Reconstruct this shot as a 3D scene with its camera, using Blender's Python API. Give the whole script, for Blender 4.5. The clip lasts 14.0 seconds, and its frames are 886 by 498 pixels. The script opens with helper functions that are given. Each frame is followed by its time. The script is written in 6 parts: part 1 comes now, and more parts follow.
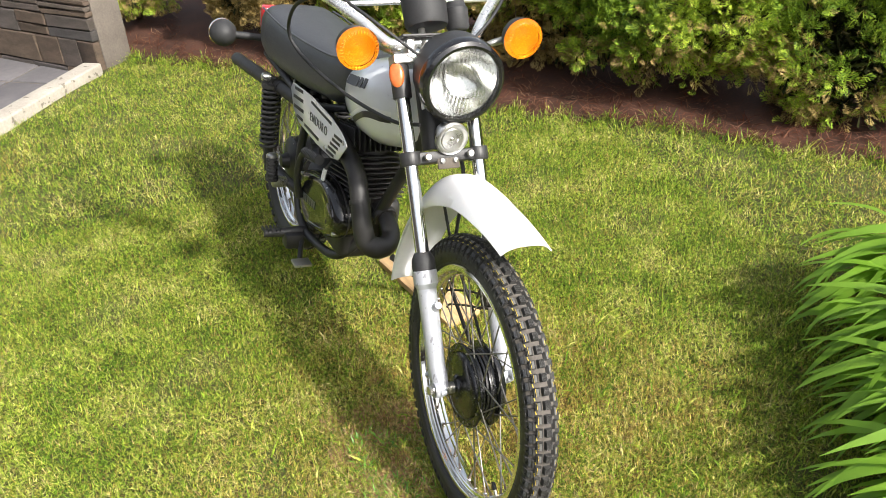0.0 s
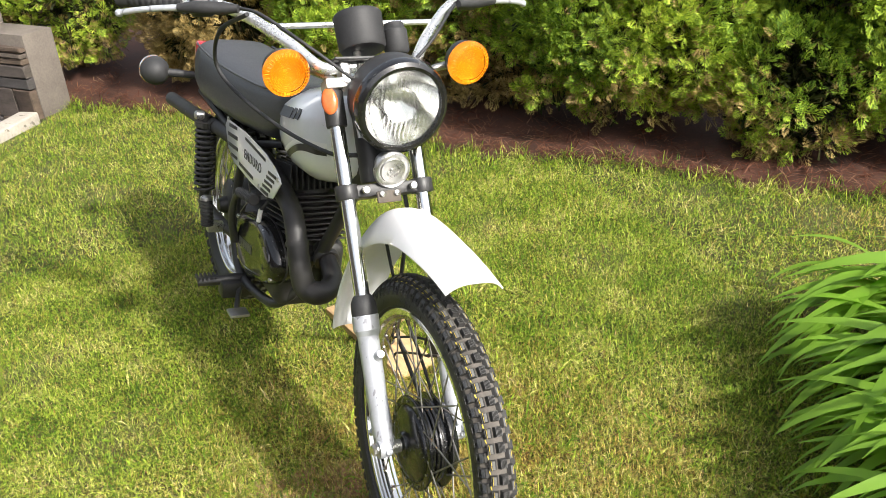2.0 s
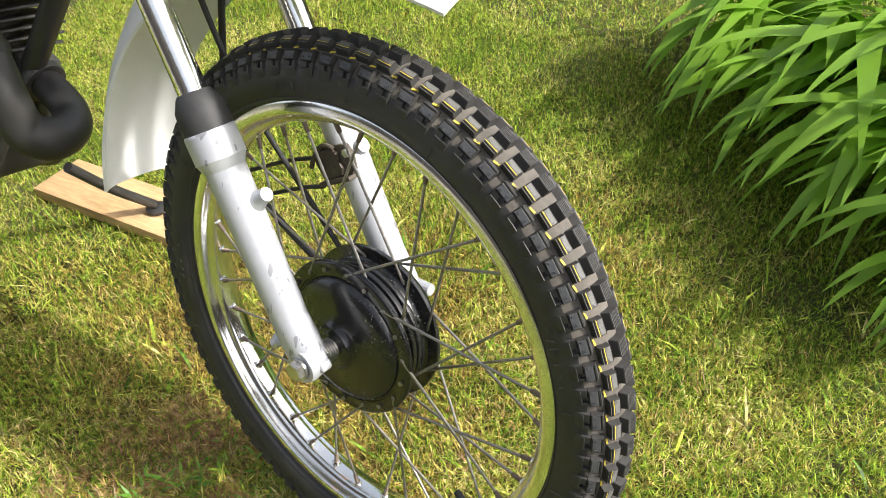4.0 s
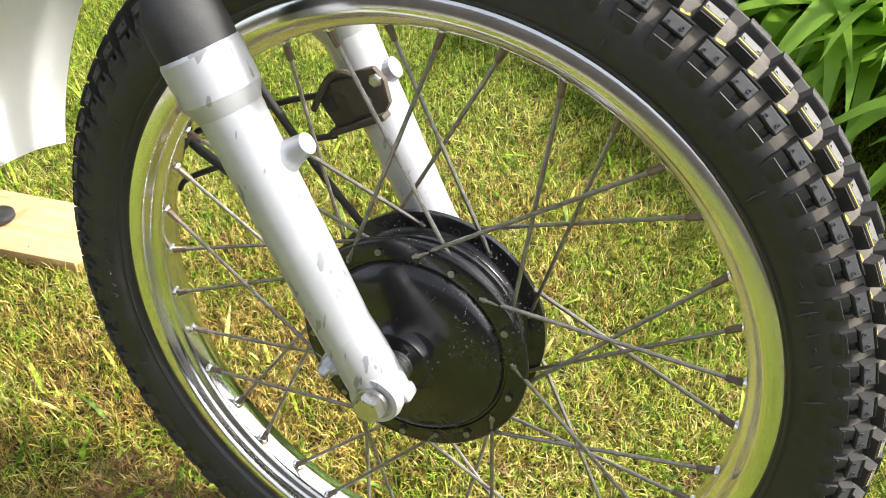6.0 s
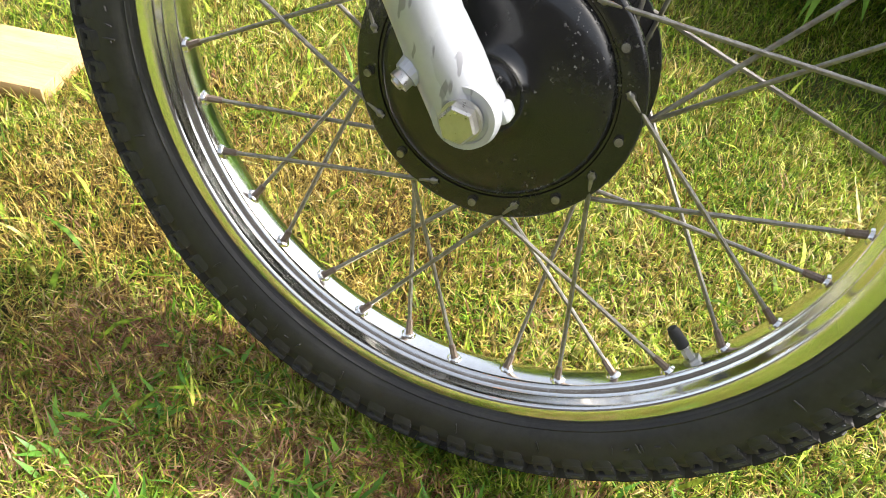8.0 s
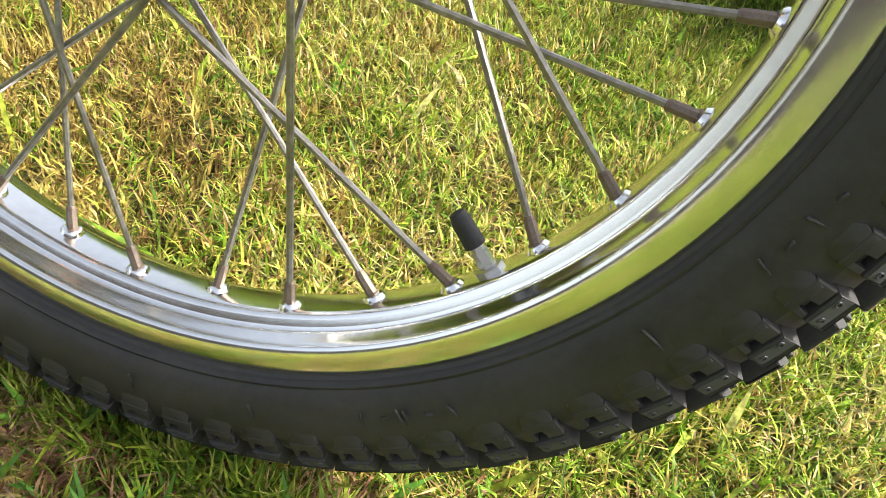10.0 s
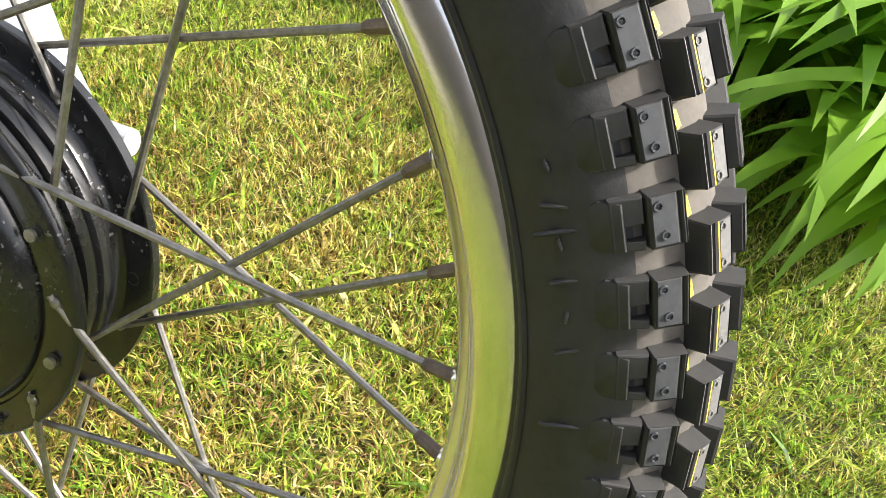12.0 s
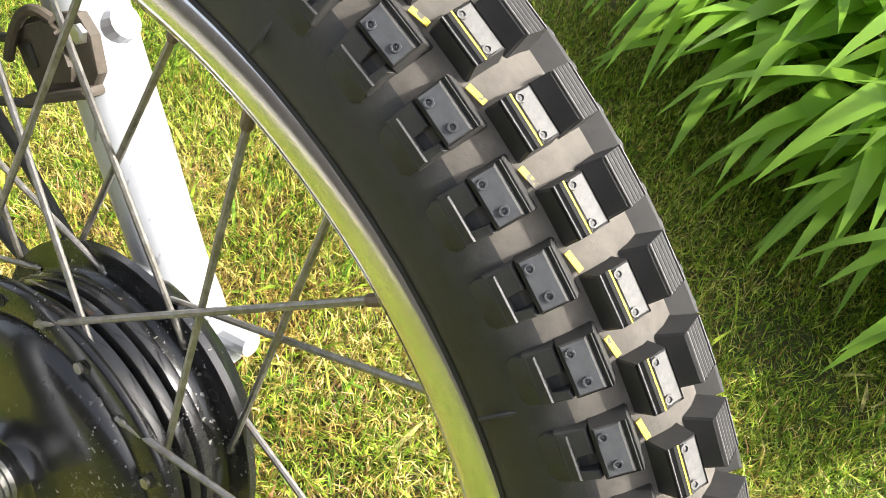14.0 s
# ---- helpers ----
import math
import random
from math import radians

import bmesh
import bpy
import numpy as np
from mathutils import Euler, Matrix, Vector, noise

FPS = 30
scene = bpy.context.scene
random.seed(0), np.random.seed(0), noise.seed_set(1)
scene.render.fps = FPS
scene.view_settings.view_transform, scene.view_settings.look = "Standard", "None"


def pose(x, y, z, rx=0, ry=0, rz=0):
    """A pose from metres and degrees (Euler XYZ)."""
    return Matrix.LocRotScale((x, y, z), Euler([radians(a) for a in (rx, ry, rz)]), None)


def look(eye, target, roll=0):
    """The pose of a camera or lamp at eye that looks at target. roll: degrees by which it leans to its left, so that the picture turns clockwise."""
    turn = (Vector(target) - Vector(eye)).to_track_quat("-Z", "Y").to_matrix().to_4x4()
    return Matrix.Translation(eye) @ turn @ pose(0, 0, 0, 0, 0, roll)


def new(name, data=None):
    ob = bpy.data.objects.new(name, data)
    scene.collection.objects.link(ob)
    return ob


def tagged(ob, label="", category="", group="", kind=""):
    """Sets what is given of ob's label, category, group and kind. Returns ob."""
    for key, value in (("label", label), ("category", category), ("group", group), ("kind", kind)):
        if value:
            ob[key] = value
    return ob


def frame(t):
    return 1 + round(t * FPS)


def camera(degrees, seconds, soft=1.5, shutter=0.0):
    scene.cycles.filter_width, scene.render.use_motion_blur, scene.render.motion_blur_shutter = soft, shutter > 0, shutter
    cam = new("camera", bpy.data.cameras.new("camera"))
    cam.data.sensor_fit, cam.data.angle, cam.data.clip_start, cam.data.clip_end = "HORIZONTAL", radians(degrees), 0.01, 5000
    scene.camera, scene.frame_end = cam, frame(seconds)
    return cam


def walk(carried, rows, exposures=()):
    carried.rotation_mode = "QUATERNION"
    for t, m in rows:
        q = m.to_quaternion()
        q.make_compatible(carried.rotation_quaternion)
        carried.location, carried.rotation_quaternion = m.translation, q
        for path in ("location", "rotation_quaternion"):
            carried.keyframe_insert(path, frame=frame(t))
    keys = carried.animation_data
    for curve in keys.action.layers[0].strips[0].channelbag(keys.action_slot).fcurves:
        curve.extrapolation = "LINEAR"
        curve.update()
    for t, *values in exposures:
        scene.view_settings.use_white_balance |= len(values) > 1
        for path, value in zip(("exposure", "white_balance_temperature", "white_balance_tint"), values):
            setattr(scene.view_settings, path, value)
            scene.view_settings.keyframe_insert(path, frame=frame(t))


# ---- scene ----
cam = camera(55.81, 14.0, 0.75)
# the machine's own frame: it leans on its side stand, the front wheel touches the lawn at the origin
B = Matrix.Translation((0, 0, 0.0097)) @ Matrix.Rotation(radians(-9.86), 4, "Y")
PATH = [
    (0, (0.7678, 1.3462, 1.5061), (0.0201, -0.2034, 0.5884), 7.20),
    (0.5, (0.7291, 1.3517, 1.5518), (-0.0060, -0.2529, 0.7226), 6.59),
    (1, (0.7119, 1.3394, 1.5653), (-0.0135, -0.2972, 0.7920), 5.63),
    (1.5, (0.6856, 1.3211, 1.5173), (-0.0553, -0.2978, 0.7219), 5.81),
    (2, (0.6595, 1.2346, 1.4110), (-0.1731, -0.3353, 0.6082), 6.76),
    (2.5, (0.6571, 1.0421, 1.2434), (-0.3520, -0.4160, 0.4323), 7.34),
    (3, (0.6495, 0.8744, 1.1114), (-0.4325, -0.4274, 0.1434), 6.19),
    (3.5, (0.6183, 0.7122, 1.0269), (-0.5919, -0.4114, -0.0100), 5.93),
    (3.7, (0.6030, 0.6290, 0.9930), (-0.6666, -0.4279, -0.0431), 5.74),
    (5.8, (0.5011, 0.2098, 0.7841), (-1.0550, -0.3493, -0.2496), 5.81),
    (6, (0.5103, 0.1913, 0.7679), (-1.0443, -0.3624, -0.2709), 6.13),
    (6.5, (0.5511, 0.1686, 0.7480), (-1.0011, -0.3871, -0.2933), 6.59),
    (7, (0.6097, 0.1467, 0.7479), (-0.9465, -0.3763, -0.3045), 7.07),
    (7.2, (0.5975, 0.1379, 0.7297), (-0.9500, -0.3709, -0.3422), 7.09),
    (9.3, (0.3711, 0.1152, 0.3301), (-1.2341, -0.2044, -0.7299), 14.91),
    (9.5, (0.3513, 0.1470, 0.3461), (-1.2341, -0.1872, -0.7390), 14.38),
    (10, (0.3102, 0.2121, 0.3686), (-1.3172, -0.0781, -0.6658), 15.70),
    (10.5, (0.2961, 0.2341, 0.4197), (-1.3459, 0.0128, -0.6086), 16.67),
    (11, (0.2795, 0.2524, 0.4733), (-1.3651, 0.0144, -0.5471), 16.80),
    (11.5, (0.2645, 0.2726, 0.5312), (-1.3735, -0.0055, -0.4897), 16.67),
    (12, (0.2510, 0.2755, 0.5896), (-1.4035, -0.0588, -0.3867), 18.03),
    (12.5, (0.2389, 0.2728, 0.6456), (-1.3455, -0.2175, -0.3799), 17.62),
    (13, (0.2194, 0.2622, 0.6757), (-1.3017, -0.3348, -0.3884), 17.12),
    (13.5, (0.2086, 0.2587, 0.6916), (-1.2958, -0.3724, -0.3764), 17.50),
    (14, (0.2119, 0.2536, 0.7167), (-1.2912, -0.3757, -0.3544), 18.35),
]
walk(cam, [(t, B @ look(eye, target, roll)) for t, eye, target, roll in PATH], [(0, 0.84), (3, 0.93), (6, 1.26), (9.5, 1.40), (11.5, 1.38), (13, 1.52), (14, 1.55)])

# ---- light ----
SUN_TO = Vector((-0.405, 1.06, 1.0)).normalized()
world = bpy.data.worlds.new("sky")
scene.world = world
world.use_nodes = True
wn = world.node_tree.nodes
sky = wn.new("ShaderNodeTexSky")
sky.sky_type = "NISHITA"
sky.sun_disc = False
sky.sun_elevation = math.asin(SUN_TO.z)
sky.sun_rotation = math.atan2(SUN_TO.x, SUN_TO.y)
sky.dust_density, sky.air_density, sky.ozone_density = 5.0, 1.0, 1.0
haze = wn.new("ShaderNodeHueSaturation")
haze.inputs["Saturation"].default_value = 0.45
world.node_tree.links.new(sky.outputs[0], haze.inputs["Color"])
world.node_tree.links.new(haze.outputs[0], wn["Background"].inputs[0])
wn["Background"].inputs[1].default_value = 0.15
sun_data = bpy.data.lights.new("sun", "SUN")
sun_data.energy, sun_data.angle, sun_data.color = 3.4, radians(2.5), (1.0, 0.96, 0.89)
sun = new("sun", sun_data)
sun.matrix_world = look((SUN_TO * 20), (0, 0, 0))


# ---- materials ----
def material(name):
    m = bpy.data.materials.new(name)
    m.use_nodes = True
    nt = m.node_tree
    return m, nt, nt.nodes["Principled BSDF"]


def node(nt, kind, **props):
    n = nt.nodes.new(kind)
    for key, value in props.items():
        if key in n.inputs:
            n.inputs[key].default_value = value
    return n


def ramp(nt, fac, stops):
    r = nt.nodes.new("ShaderNodeValToRGB")
    els = r.color_ramp.elements
    while len(els) < len(stops):
        els.new(0.5)
    for e, (p, c) in zip(els, stops):
        e.position, e.color = p, (*c, 1)
    nt.links.new(fac, r.inputs[0])
    return r.outputs[0]


def noise_out(nt, scale, detail=4.0, rough=0.6, coord="Object", stretch=None):
    tc = nt.nodes.new("ShaderNodeTexCoord")
    n = nt.nodes.new("ShaderNodeTexNoise")
    n.inputs["Scale"].default_value, n.inputs["Detail"].default_value, n.inputs["Roughness"].default_value = scale, detail, rough
    src = tc.outputs[coord]
    if stretch:
        mp = nt.nodes.new("ShaderNodeMapping")
        mp.inputs["Scale"].default_value = stretch
        nt.links.new(src, mp.inputs[0])
        src = mp.outputs[0]
    nt.links.new(src, n.inputs["Vector"])
    return n.outputs["Fac"]


def bump(nt, bsdf, fac, strength=0.3, distance=0.002):
    b = nt.nodes.new("ShaderNodeBump")
    b.inputs["Strength"].default_value, b.inputs["Distance"].default_value = strength, distance
    nt.links.new(fac, b.inputs["Height"])
    nt.links.new(b.outputs[0], bsdf.inputs["Normal"])


def mix_rgb(nt, fac, a, b, how="MIX"):
    m = nt.nodes.new("ShaderNodeMix")
    m.data_type, m.blend_type = "RGBA", how
    for sock, v in ((m.inputs[0], fac), (m.inputs[6], a), (m.inputs[7], b)):
        if isinstance(v, (int, float)):
            sock.default_value = v
        elif isinstance(v, tuple):
            sock.default_value = (*v, 1)
        else:
            nt.links.new(v, sock)
    return m.outputs[2]


def worn(name, dark, light, scale, rough=(0.4, 0.6), metal=0.0, bump_s=0.15, bump_scale=None, fine=None, coat=0.0, stretch=None, spots=None, patchy=0.0):
    """A surface whose colour drifts from dark to light at two scales; spots: (scale, threshold, colour) chips or stains."""
    m, nt, p = material(name)
    big = noise_out(nt, scale, 5, 0.62, stretch=stretch)
    small = noise_out(nt, fine or scale * 9, 3, 0.7, stretch=stretch)
    f = nt.nodes.new("ShaderNodeMath")
    f.operation = "MULTIPLY_ADD"
    f.inputs[1].default_value, f.inputs[2].default_value = 0.45, 0.0
    nt.links.new(small, f.inputs[0])
    g = nt.nodes.new("ShaderNodeMath")
    g.operation = "MULTIPLY_ADD"
    g.inputs[1].default_value = 0.6
    nt.links.new(big, g.inputs[0])
    nt.links.new(f.outputs[0], g.inputs[2])
    col = ramp(nt, g.outputs[0], [(0.3, dark), (0.72, light)])
    if spots:
        s = noise_out(nt, spots[0], 2, 0.5, stretch=spots[3] if len(spots) > 3 else None)
        sf = ramp(nt, s, [(spots[1], (0, 0, 0)), (spots[1] + 0.03, (1, 1, 1))])
        if patchy:
            sf = mix_rgb(nt, 1.0, sf, ramp(nt, noise_out(nt, patchy, 3, 0.6), [(0.54, (0, 0, 0)), (0.62, (1, 1, 1))]), "MULTIPLY")
        col = mix_rgb(nt, sf, col, spots[2])
    nt.links.new(col, p.inputs["Base Color"])
    r = nt.nodes.new("ShaderNodeMapRange")
    r.inputs[1].default_value, r.inputs[2].default_value = 0.3, 0.7
    r.inputs[3].default_value, r.inputs[4].default_value = rough
    nt.links.new(g.outputs[0], r.inputs[0])
    nt.links.new(r.outputs[0], p.inputs["Roughness"])
    p.inputs["Metallic"].default_value = metal
    p.inputs["Coat Weight"].default_value = coat
    p.inputs["Coat Roughness"].default_value = 0.08
    if bump_s:
        bump(nt, p, noise_out(nt, bump_scale or scale * 12, 4, 0.65, stretch=stretch), bump_s, 0.001)
    return m


def leafy(name, stops, patch_scale=2.0, patch=0.35, gloss=0.25, trans=0.4, rough=0.5, mottle=None):
    """Foliage: every blade or spray takes its own tone; light comes through it."""
    m, nt, p = material(name)
    geo = nt.nodes.new("ShaderNodeNewGeometry")
    a = nt.nodes.new("ShaderNodeMath")
    a.operation = "MULTIPLY_ADD"
    a.inputs[1].default_value = 1.0 - patch
    nt.links.new(geo.outputs["Random Per Island"], a.inputs[0])
    b = nt.nodes.new("ShaderNodeMath")
    b.operation = "MULTIPLY_ADD"
    b.inputs[1].default_value, b.inputs[2].default_value = patch * 2.2, -patch * 0.6
    nt.links.new(noise_out(nt, patch_scale, 3, 0.55), b.inputs[0])
    nt.links.new(b.outputs[0], a.inputs[2])
    col = ramp(nt, a.outputs[0], stops)
    if mottle:
        lo, hi = mottle[1:]
        col = mix_rgb(nt, 1.0, col, ramp(nt, noise_out(nt, mottle[0], 2, 0.6), [(0.36, (lo, lo, lo)), (0.64, (hi, hi, hi))]), "MULTIPLY")
    nt.links.new(col, p.inputs["Base Color"])
    p.inputs["Roughness"].default_value = rough
    p.inputs["Specular IOR Level"].default_value = gloss
    tr = nt.nodes.new("ShaderNodeBsdfTranslucent")
    nt.links.new(col, tr.inputs[0])
    mx = nt.nodes.new("ShaderNodeMixShader")
    mx.inputs[0].default_value = trans
    nt.links.new(p.outputs[0], mx.inputs[1])
    nt.links.new(tr.outputs[0], mx.inputs[2])
    nt.links.new(mx.outputs[0], nt.nodes["Material Output"].inputs[0])
    return m


GRASS = leafy("grass_blades", [(0.0, (0.032, 0.083, 0.008)), (0.25, (0.128, 0.256, 0.018)), (0.48, (0.294, 0.435, 0.036)), (0.68, (0.512, 0.589, 0.077)), (0.86, (0.845, 0.742, 0.333)), (1.0, (0.384, 0.205, 0.077))], 5.0, 0.42, 0.22, 0.30, mottle=(95, 0.30, 1.18))
STRAW = leafy("straw_blades", [(0.0, (0.10, 0.055, 0.02)), (0.22, (0.27, 0.155, 0.055)), (0.45, (0.44, 0.33, 0.07)), (0.66, (0.66, 0.53, 0.15)), (0.84, (0.82, 0.62, 0.31)), (1.0, (0.33, 0.135, 0.06))], 6.0, 0.42, 0.18, 0.30, mottle=(95, 0.30, 1.18))
DEAD = leafy("dead_blades", [(0.0, (0.26, 0.11, 0.06)), (0.4, (0.42, 0.22, 0.12)), (0.75, (0.58, 0.38, 0.24)), (1.0, (0.70, 0.58, 0.36))], 9.0, 0.4, 0.18, 0.35, mottle=(95, 0.45, 1.15))
WEED = leafy("weed_blades", [(0.0, (0.06, 0.17, 0.03)), (0.5, (0.14, 0.33, 0.04)), (1.0, (0.26, 0.48, 0.07))], 9.0, 0.35, 0.35, 0.35, 0.42)
# soil and thatch tone; the shade between the blades is put into it
THATCH = worn("thatch_soil_shaded", (0.022, 0.025, 0.008), (0.085, 0.085, 0.022), 3.0, (0.85, 0.95), bump_s=0.9, bump_scale=180, fine=120)
MULCH = worn("bark_mulch", (0.018, 0.008, 0.005), (0.095, 0.036, 0.020), 5.0, (0.85, 0.95), bump_s=1.0, bump_scale=90, fine=85)
LITTER = leafy("dry_litter", [(0.0, (0.045, 0.017, 0.011)), (0.45, (0.115, 0.045, 0.028)), (0.8, (0.20, 0.105, 0.066)), (1.0, (0.34, 0.25, 0.16))], 3.0, 0.3, 0.1, 0.1, 0.8)
THUJA = leafy("thuja_green", [(0.0, (0.045, 0.10, 0.016)), (0.3, (0.16, 0.27, 0.03)), (0.65, (0.37, 0.50, 0.048)), (1.0, (0.66, 0.71, 0.10))], 2.2, 0.42, 0.2, 0.3)
THUJA_DRY = leafy("thuja_dry", [(0.0, (0.09, 0.075, 0.03)), (0.35, (0.24, 0.18, 0.065)), (0.7, (0.44, 0.32, 0.12)), (1.0, (0.58, 0.43, 0.2))], 2.0, 0.42, 0.15, 0.25)
# near-black copy of the thuja greens: shade inside the hedge put into colour
THUJA_SHADE = leafy("thuja_inner_shade", [(0.0, (0.010, 0.013, 0.005)), (0.6, (0.028, 0.036, 0.010)), (1.0, (0.08, 0.055, 0.028))], 2.0, 0.3, 0.1, 0.1)
TWIG = worn("twig_bark", (0.06, 0.035, 0.022), (0.2, 0.13, 0.09), 20, (0.8, 0.9), bump_s=0.5, bump_scale=150)
BLADE = leafy("sword_leaf", [(0.0, (0.12, 0.25, 0.028)), (0.45, (0.25, 0.44, 0.05)), (0.8, (0.40, 0.56, 0.08)), (1.0, (0.60, 0.58, 0.12))], 3.0, 0.3, 0.45, 0.55, 0.38)


def pieces_of(name, tones, rough, bump_scale):
    """Stone whose every piece has its own tone, with veins and pits."""
    m, nt, p = material(name)
    info = nt.nodes.new("ShaderNodeObjectInfo")
    col = ramp(nt, info.outputs["Random"], tones)
    vein = ramp(nt, noise_out(nt, 9, 6, 0.7, stretch=(1, 1, 2.5)), [(0.3, (0.55, 0.53, 0.5)), (0.7, (1.25, 1.22, 1.2))])
    nt.links.new(mix_rgb(nt, 1.0, col, vein, "MULTIPLY"), p.inputs["Base Color"])
    p.inputs["Roughness"].default_value = rough
    bump(nt, p, noise_out(nt, bump_scale, 6, 0.7), 0.9, 0.006)
    return m


STONE = pieces_of("wall_stone", [(0.0, (0.080, 0.057, 0.042)), (0.3, (0.105, 0.078, 0.056)), (0.55, (0.068, 0.064, 0.064)), (0.8, (0.094, 0.070, 0.053)), (1.0, (0.090, 0.083, 0.080))], 0.9, 22)
MORTAR = worn("mortar", (0.09, 0.076, 0.065), (0.17, 0.145, 0.122), 9, (0.9, 0.95), bump_s=0.5)
GUIDE = worn("grimy_bracket", (0.035, 0.028, 0.022), (0.10, 0.08, 0.06), 30, (0.55, 0.75), bump_s=0.3)
KERB = worn("kerb_concrete", (0.25, 0.225, 0.19), (0.46, 0.42, 0.36), 7, (0.8, 0.92), bump_s=0.7, bump_scale=110, spots=(24, 0.62, (0.17, 0.15, 0.12)))
PAVING = worn("paving_slate", (0.08, 0.076, 0.08), (0.16, 0.15, 0.155), 3, (0.7, 0.9), bump_s=0.4)
TIMBER = worn("sawn_timber", (0.30, 0.18, 0.08), (0.66, 0.46, 0.24), 5, (0.6, 0.75), bump_s=0.35, bump_scale=50, stretch=(1, 9, 9), fine=26, spots=(11, 0.72, (0.36, 0.24, 0.12)))
RUBBER = worn("tyre_rubber", (0.010, 0.010, 0.011), (0.042, 0.041, 0.039), 14, (0.36, 0.66), bump_s=0.2, bump_scale=350, fine=150)
RUBBER_DUSTY = worn("tyre_tread_dusty", (0.054, 0.049, 0.042), (0.135, 0.120, 0.103), 16, (0.8, 0.92), bump_s=0.2, bump_scale=260)
KNOB = worn("knob_rubber", (0.018, 0.018, 0.018), (0.045, 0.043, 0.04), 45, (0.6, 0.75), bump_s=0.10, bump_scale=420, fine=220)
KNOB_TOP = worn("knob_top_rubber", (0.030, 0.032, 0.036), (0.075, 0.078, 0.084), 55, (0.58, 0.72), bump_s=0.08, bump_scale=500, fine=300)
KNOB_WORN = worn("knob_scuffed", (0.070, 0.069, 0.067), (0.18, 0.176, 0.168), 55, (0.6, 0.75), bump_s=0.12, bump_scale=420, fine=300)
KNOB_RIBBED = worn("knob_crown_rubber", (0.065, 0.066, 0.067), (0.16, 0.158, 0.152), 55, (0.6, 0.75), bump_s=0.1, bump_scale=450, fine=300)
HUB_BLACK = worn("hub_enamel", (0.006, 0.006, 0.007), (0.016, 0.016, 0.016), 15, (0.17, 0.30), bump_s=0.05, coat=0.25, spots=(330, 0.64, (0.25, 0.24, 0.23)), patchy=26)
YELLOW = worn("yellow_paint_line", (0.55, 0.42, 0.03), (0.75, 0.6, 0.08), 60, (0.6, 0.7), bump_s=0.1, spots=(220, 0.6, (0.10, 0.09, 0.07)))
CHROME = worn("chrome", (0.74, 0.74, 0.72), (0.88, 0.88, 0.86), 12, (0.10, 0.20), 1.0, bump_s=0.01, bump_scale=300, spots=(220, 0.76, (0.5, 0.47, 0.42)))
SPOKE_STEEL = worn("dull_zinc", (0.14, 0.125, 0.11), (0.42, 0.4, 0.37), 60, (0.35, 0.55), 0.85, bump_s=0.15, fine=300)
NIPPLE_RUST = worn("rusty_nipple", (0.12, 0.075, 0.055), (0.3, 0.25, 0.21), 120, (0.45, 0.65), 0.7, bump_s=0.2)
STEEL = worn("plated_steel", (0.45, 0.44, 0.42), (0.62, 0.61, 0.58), 30, (0.22, 0.38), 0.95, bump_s=0.06)
ALLOY_PAINT = worn("silver_painted_alloy", (0.40, 0.415, 0.45), (0.49, 0.505, 0.54), 10, (0.28, 0.42), 0.30, bump_s=0.10, bump_scale=420, coat=0.25, spots=(110, 0.63, (0.25, 0.25, 0.27), (1, 1, 0.3)))
SILVER = worn("silver_tank_paint", (0.72, 0.73, 0.74), (0.80, 0.81, 0.82), 6, (0.25, 0.34), 0.12, bump_s=0.02, coat=0.8)
BAR_CHROME = worn("dulled_chrome", (0.8, 0.8, 0.78), (0.9, 0.9, 0.88), 12, (0.22, 0.34), 0.85, bump_s=0.02)
WHITE = worn("white_plastic", (0.74, 0.75, 0.76), (0.82, 0.82, 0.82), 4, (0.28, 0.4), bump_s=0.03, coat=0.2, fine=30)
BLACK_GLOSS = worn("black_enamel", (0.006, 0.006, 0.007), (0.014, 0.014, 0.014), 15, (0.12, 0.25), bump_s=0.04, coat=0.5, spots=(230, 0.70, (0.26, 0.25, 0.23)))
BLACK_SATIN = worn("black_satin", (0.012, 0.012, 0.013), (0.035, 0.034, 0.033), 12, (0.35, 0.55), bump_s=0.15)
ENGINE = worn("engine_black", (0.010, 0.010, 0.011), (0.045, 0.042, 0.039), 14, (0.4, 0.65), bump_s=0.3)
PIPE = worn("exhaust_black", (0.012, 0.012, 0.012), (0.03, 0.028, 0.027), 9, (0.4, 0.6), bump_s=0.12, spots=(24, 0.70, (0.07, 0.065, 0.06)))
SEAT = worn("seat_vinyl", (0.034, 0.036, 0.041), (0.055, 0.057, 0.063), 8, (0.4, 0.5), bump_s=0.35, bump_scale=600)
GRIP = worn("grip_rubber", (0.012, 0.012, 0.013), (0.035, 0.035, 0.036), 20, (0.55, 0.7), bump_s=0.2)
RED = worn("red_lens", (0.45, 0.012, 0.02), (0.6, 0.03, 0.035), 15, (0.12, 0.2), bump_s=0.02, coat=0.6)
REFLECTOR = worn("orange_reflector", (0.6, 0.11, 0.03), (0.75, 0.2, 0.06), 90, (0.15, 0.25), bump_s=0.3, bump_scale=500, coat=0.5)
DECAL = worn("black_decal", (0.012, 0.012, 0.013), (0.025, 0.025, 0.025), 20, (0.3, 0.4), bump_s=0.0)
DECAL_GREY = worn("dark_grey_decal", (0.06, 0.06, 0.055), (0.1, 0.1, 0.095), 20, (0.3, 0.4), bump_s=0.0)
WHITE_DECAL = worn("white_decal", (0.78, 0.78, 0.76), (0.84, 0.84, 0.82), 20, (0.3, 0.4), bump_s=0.0)
MIRROR, _, _p = material("mirror_glass")
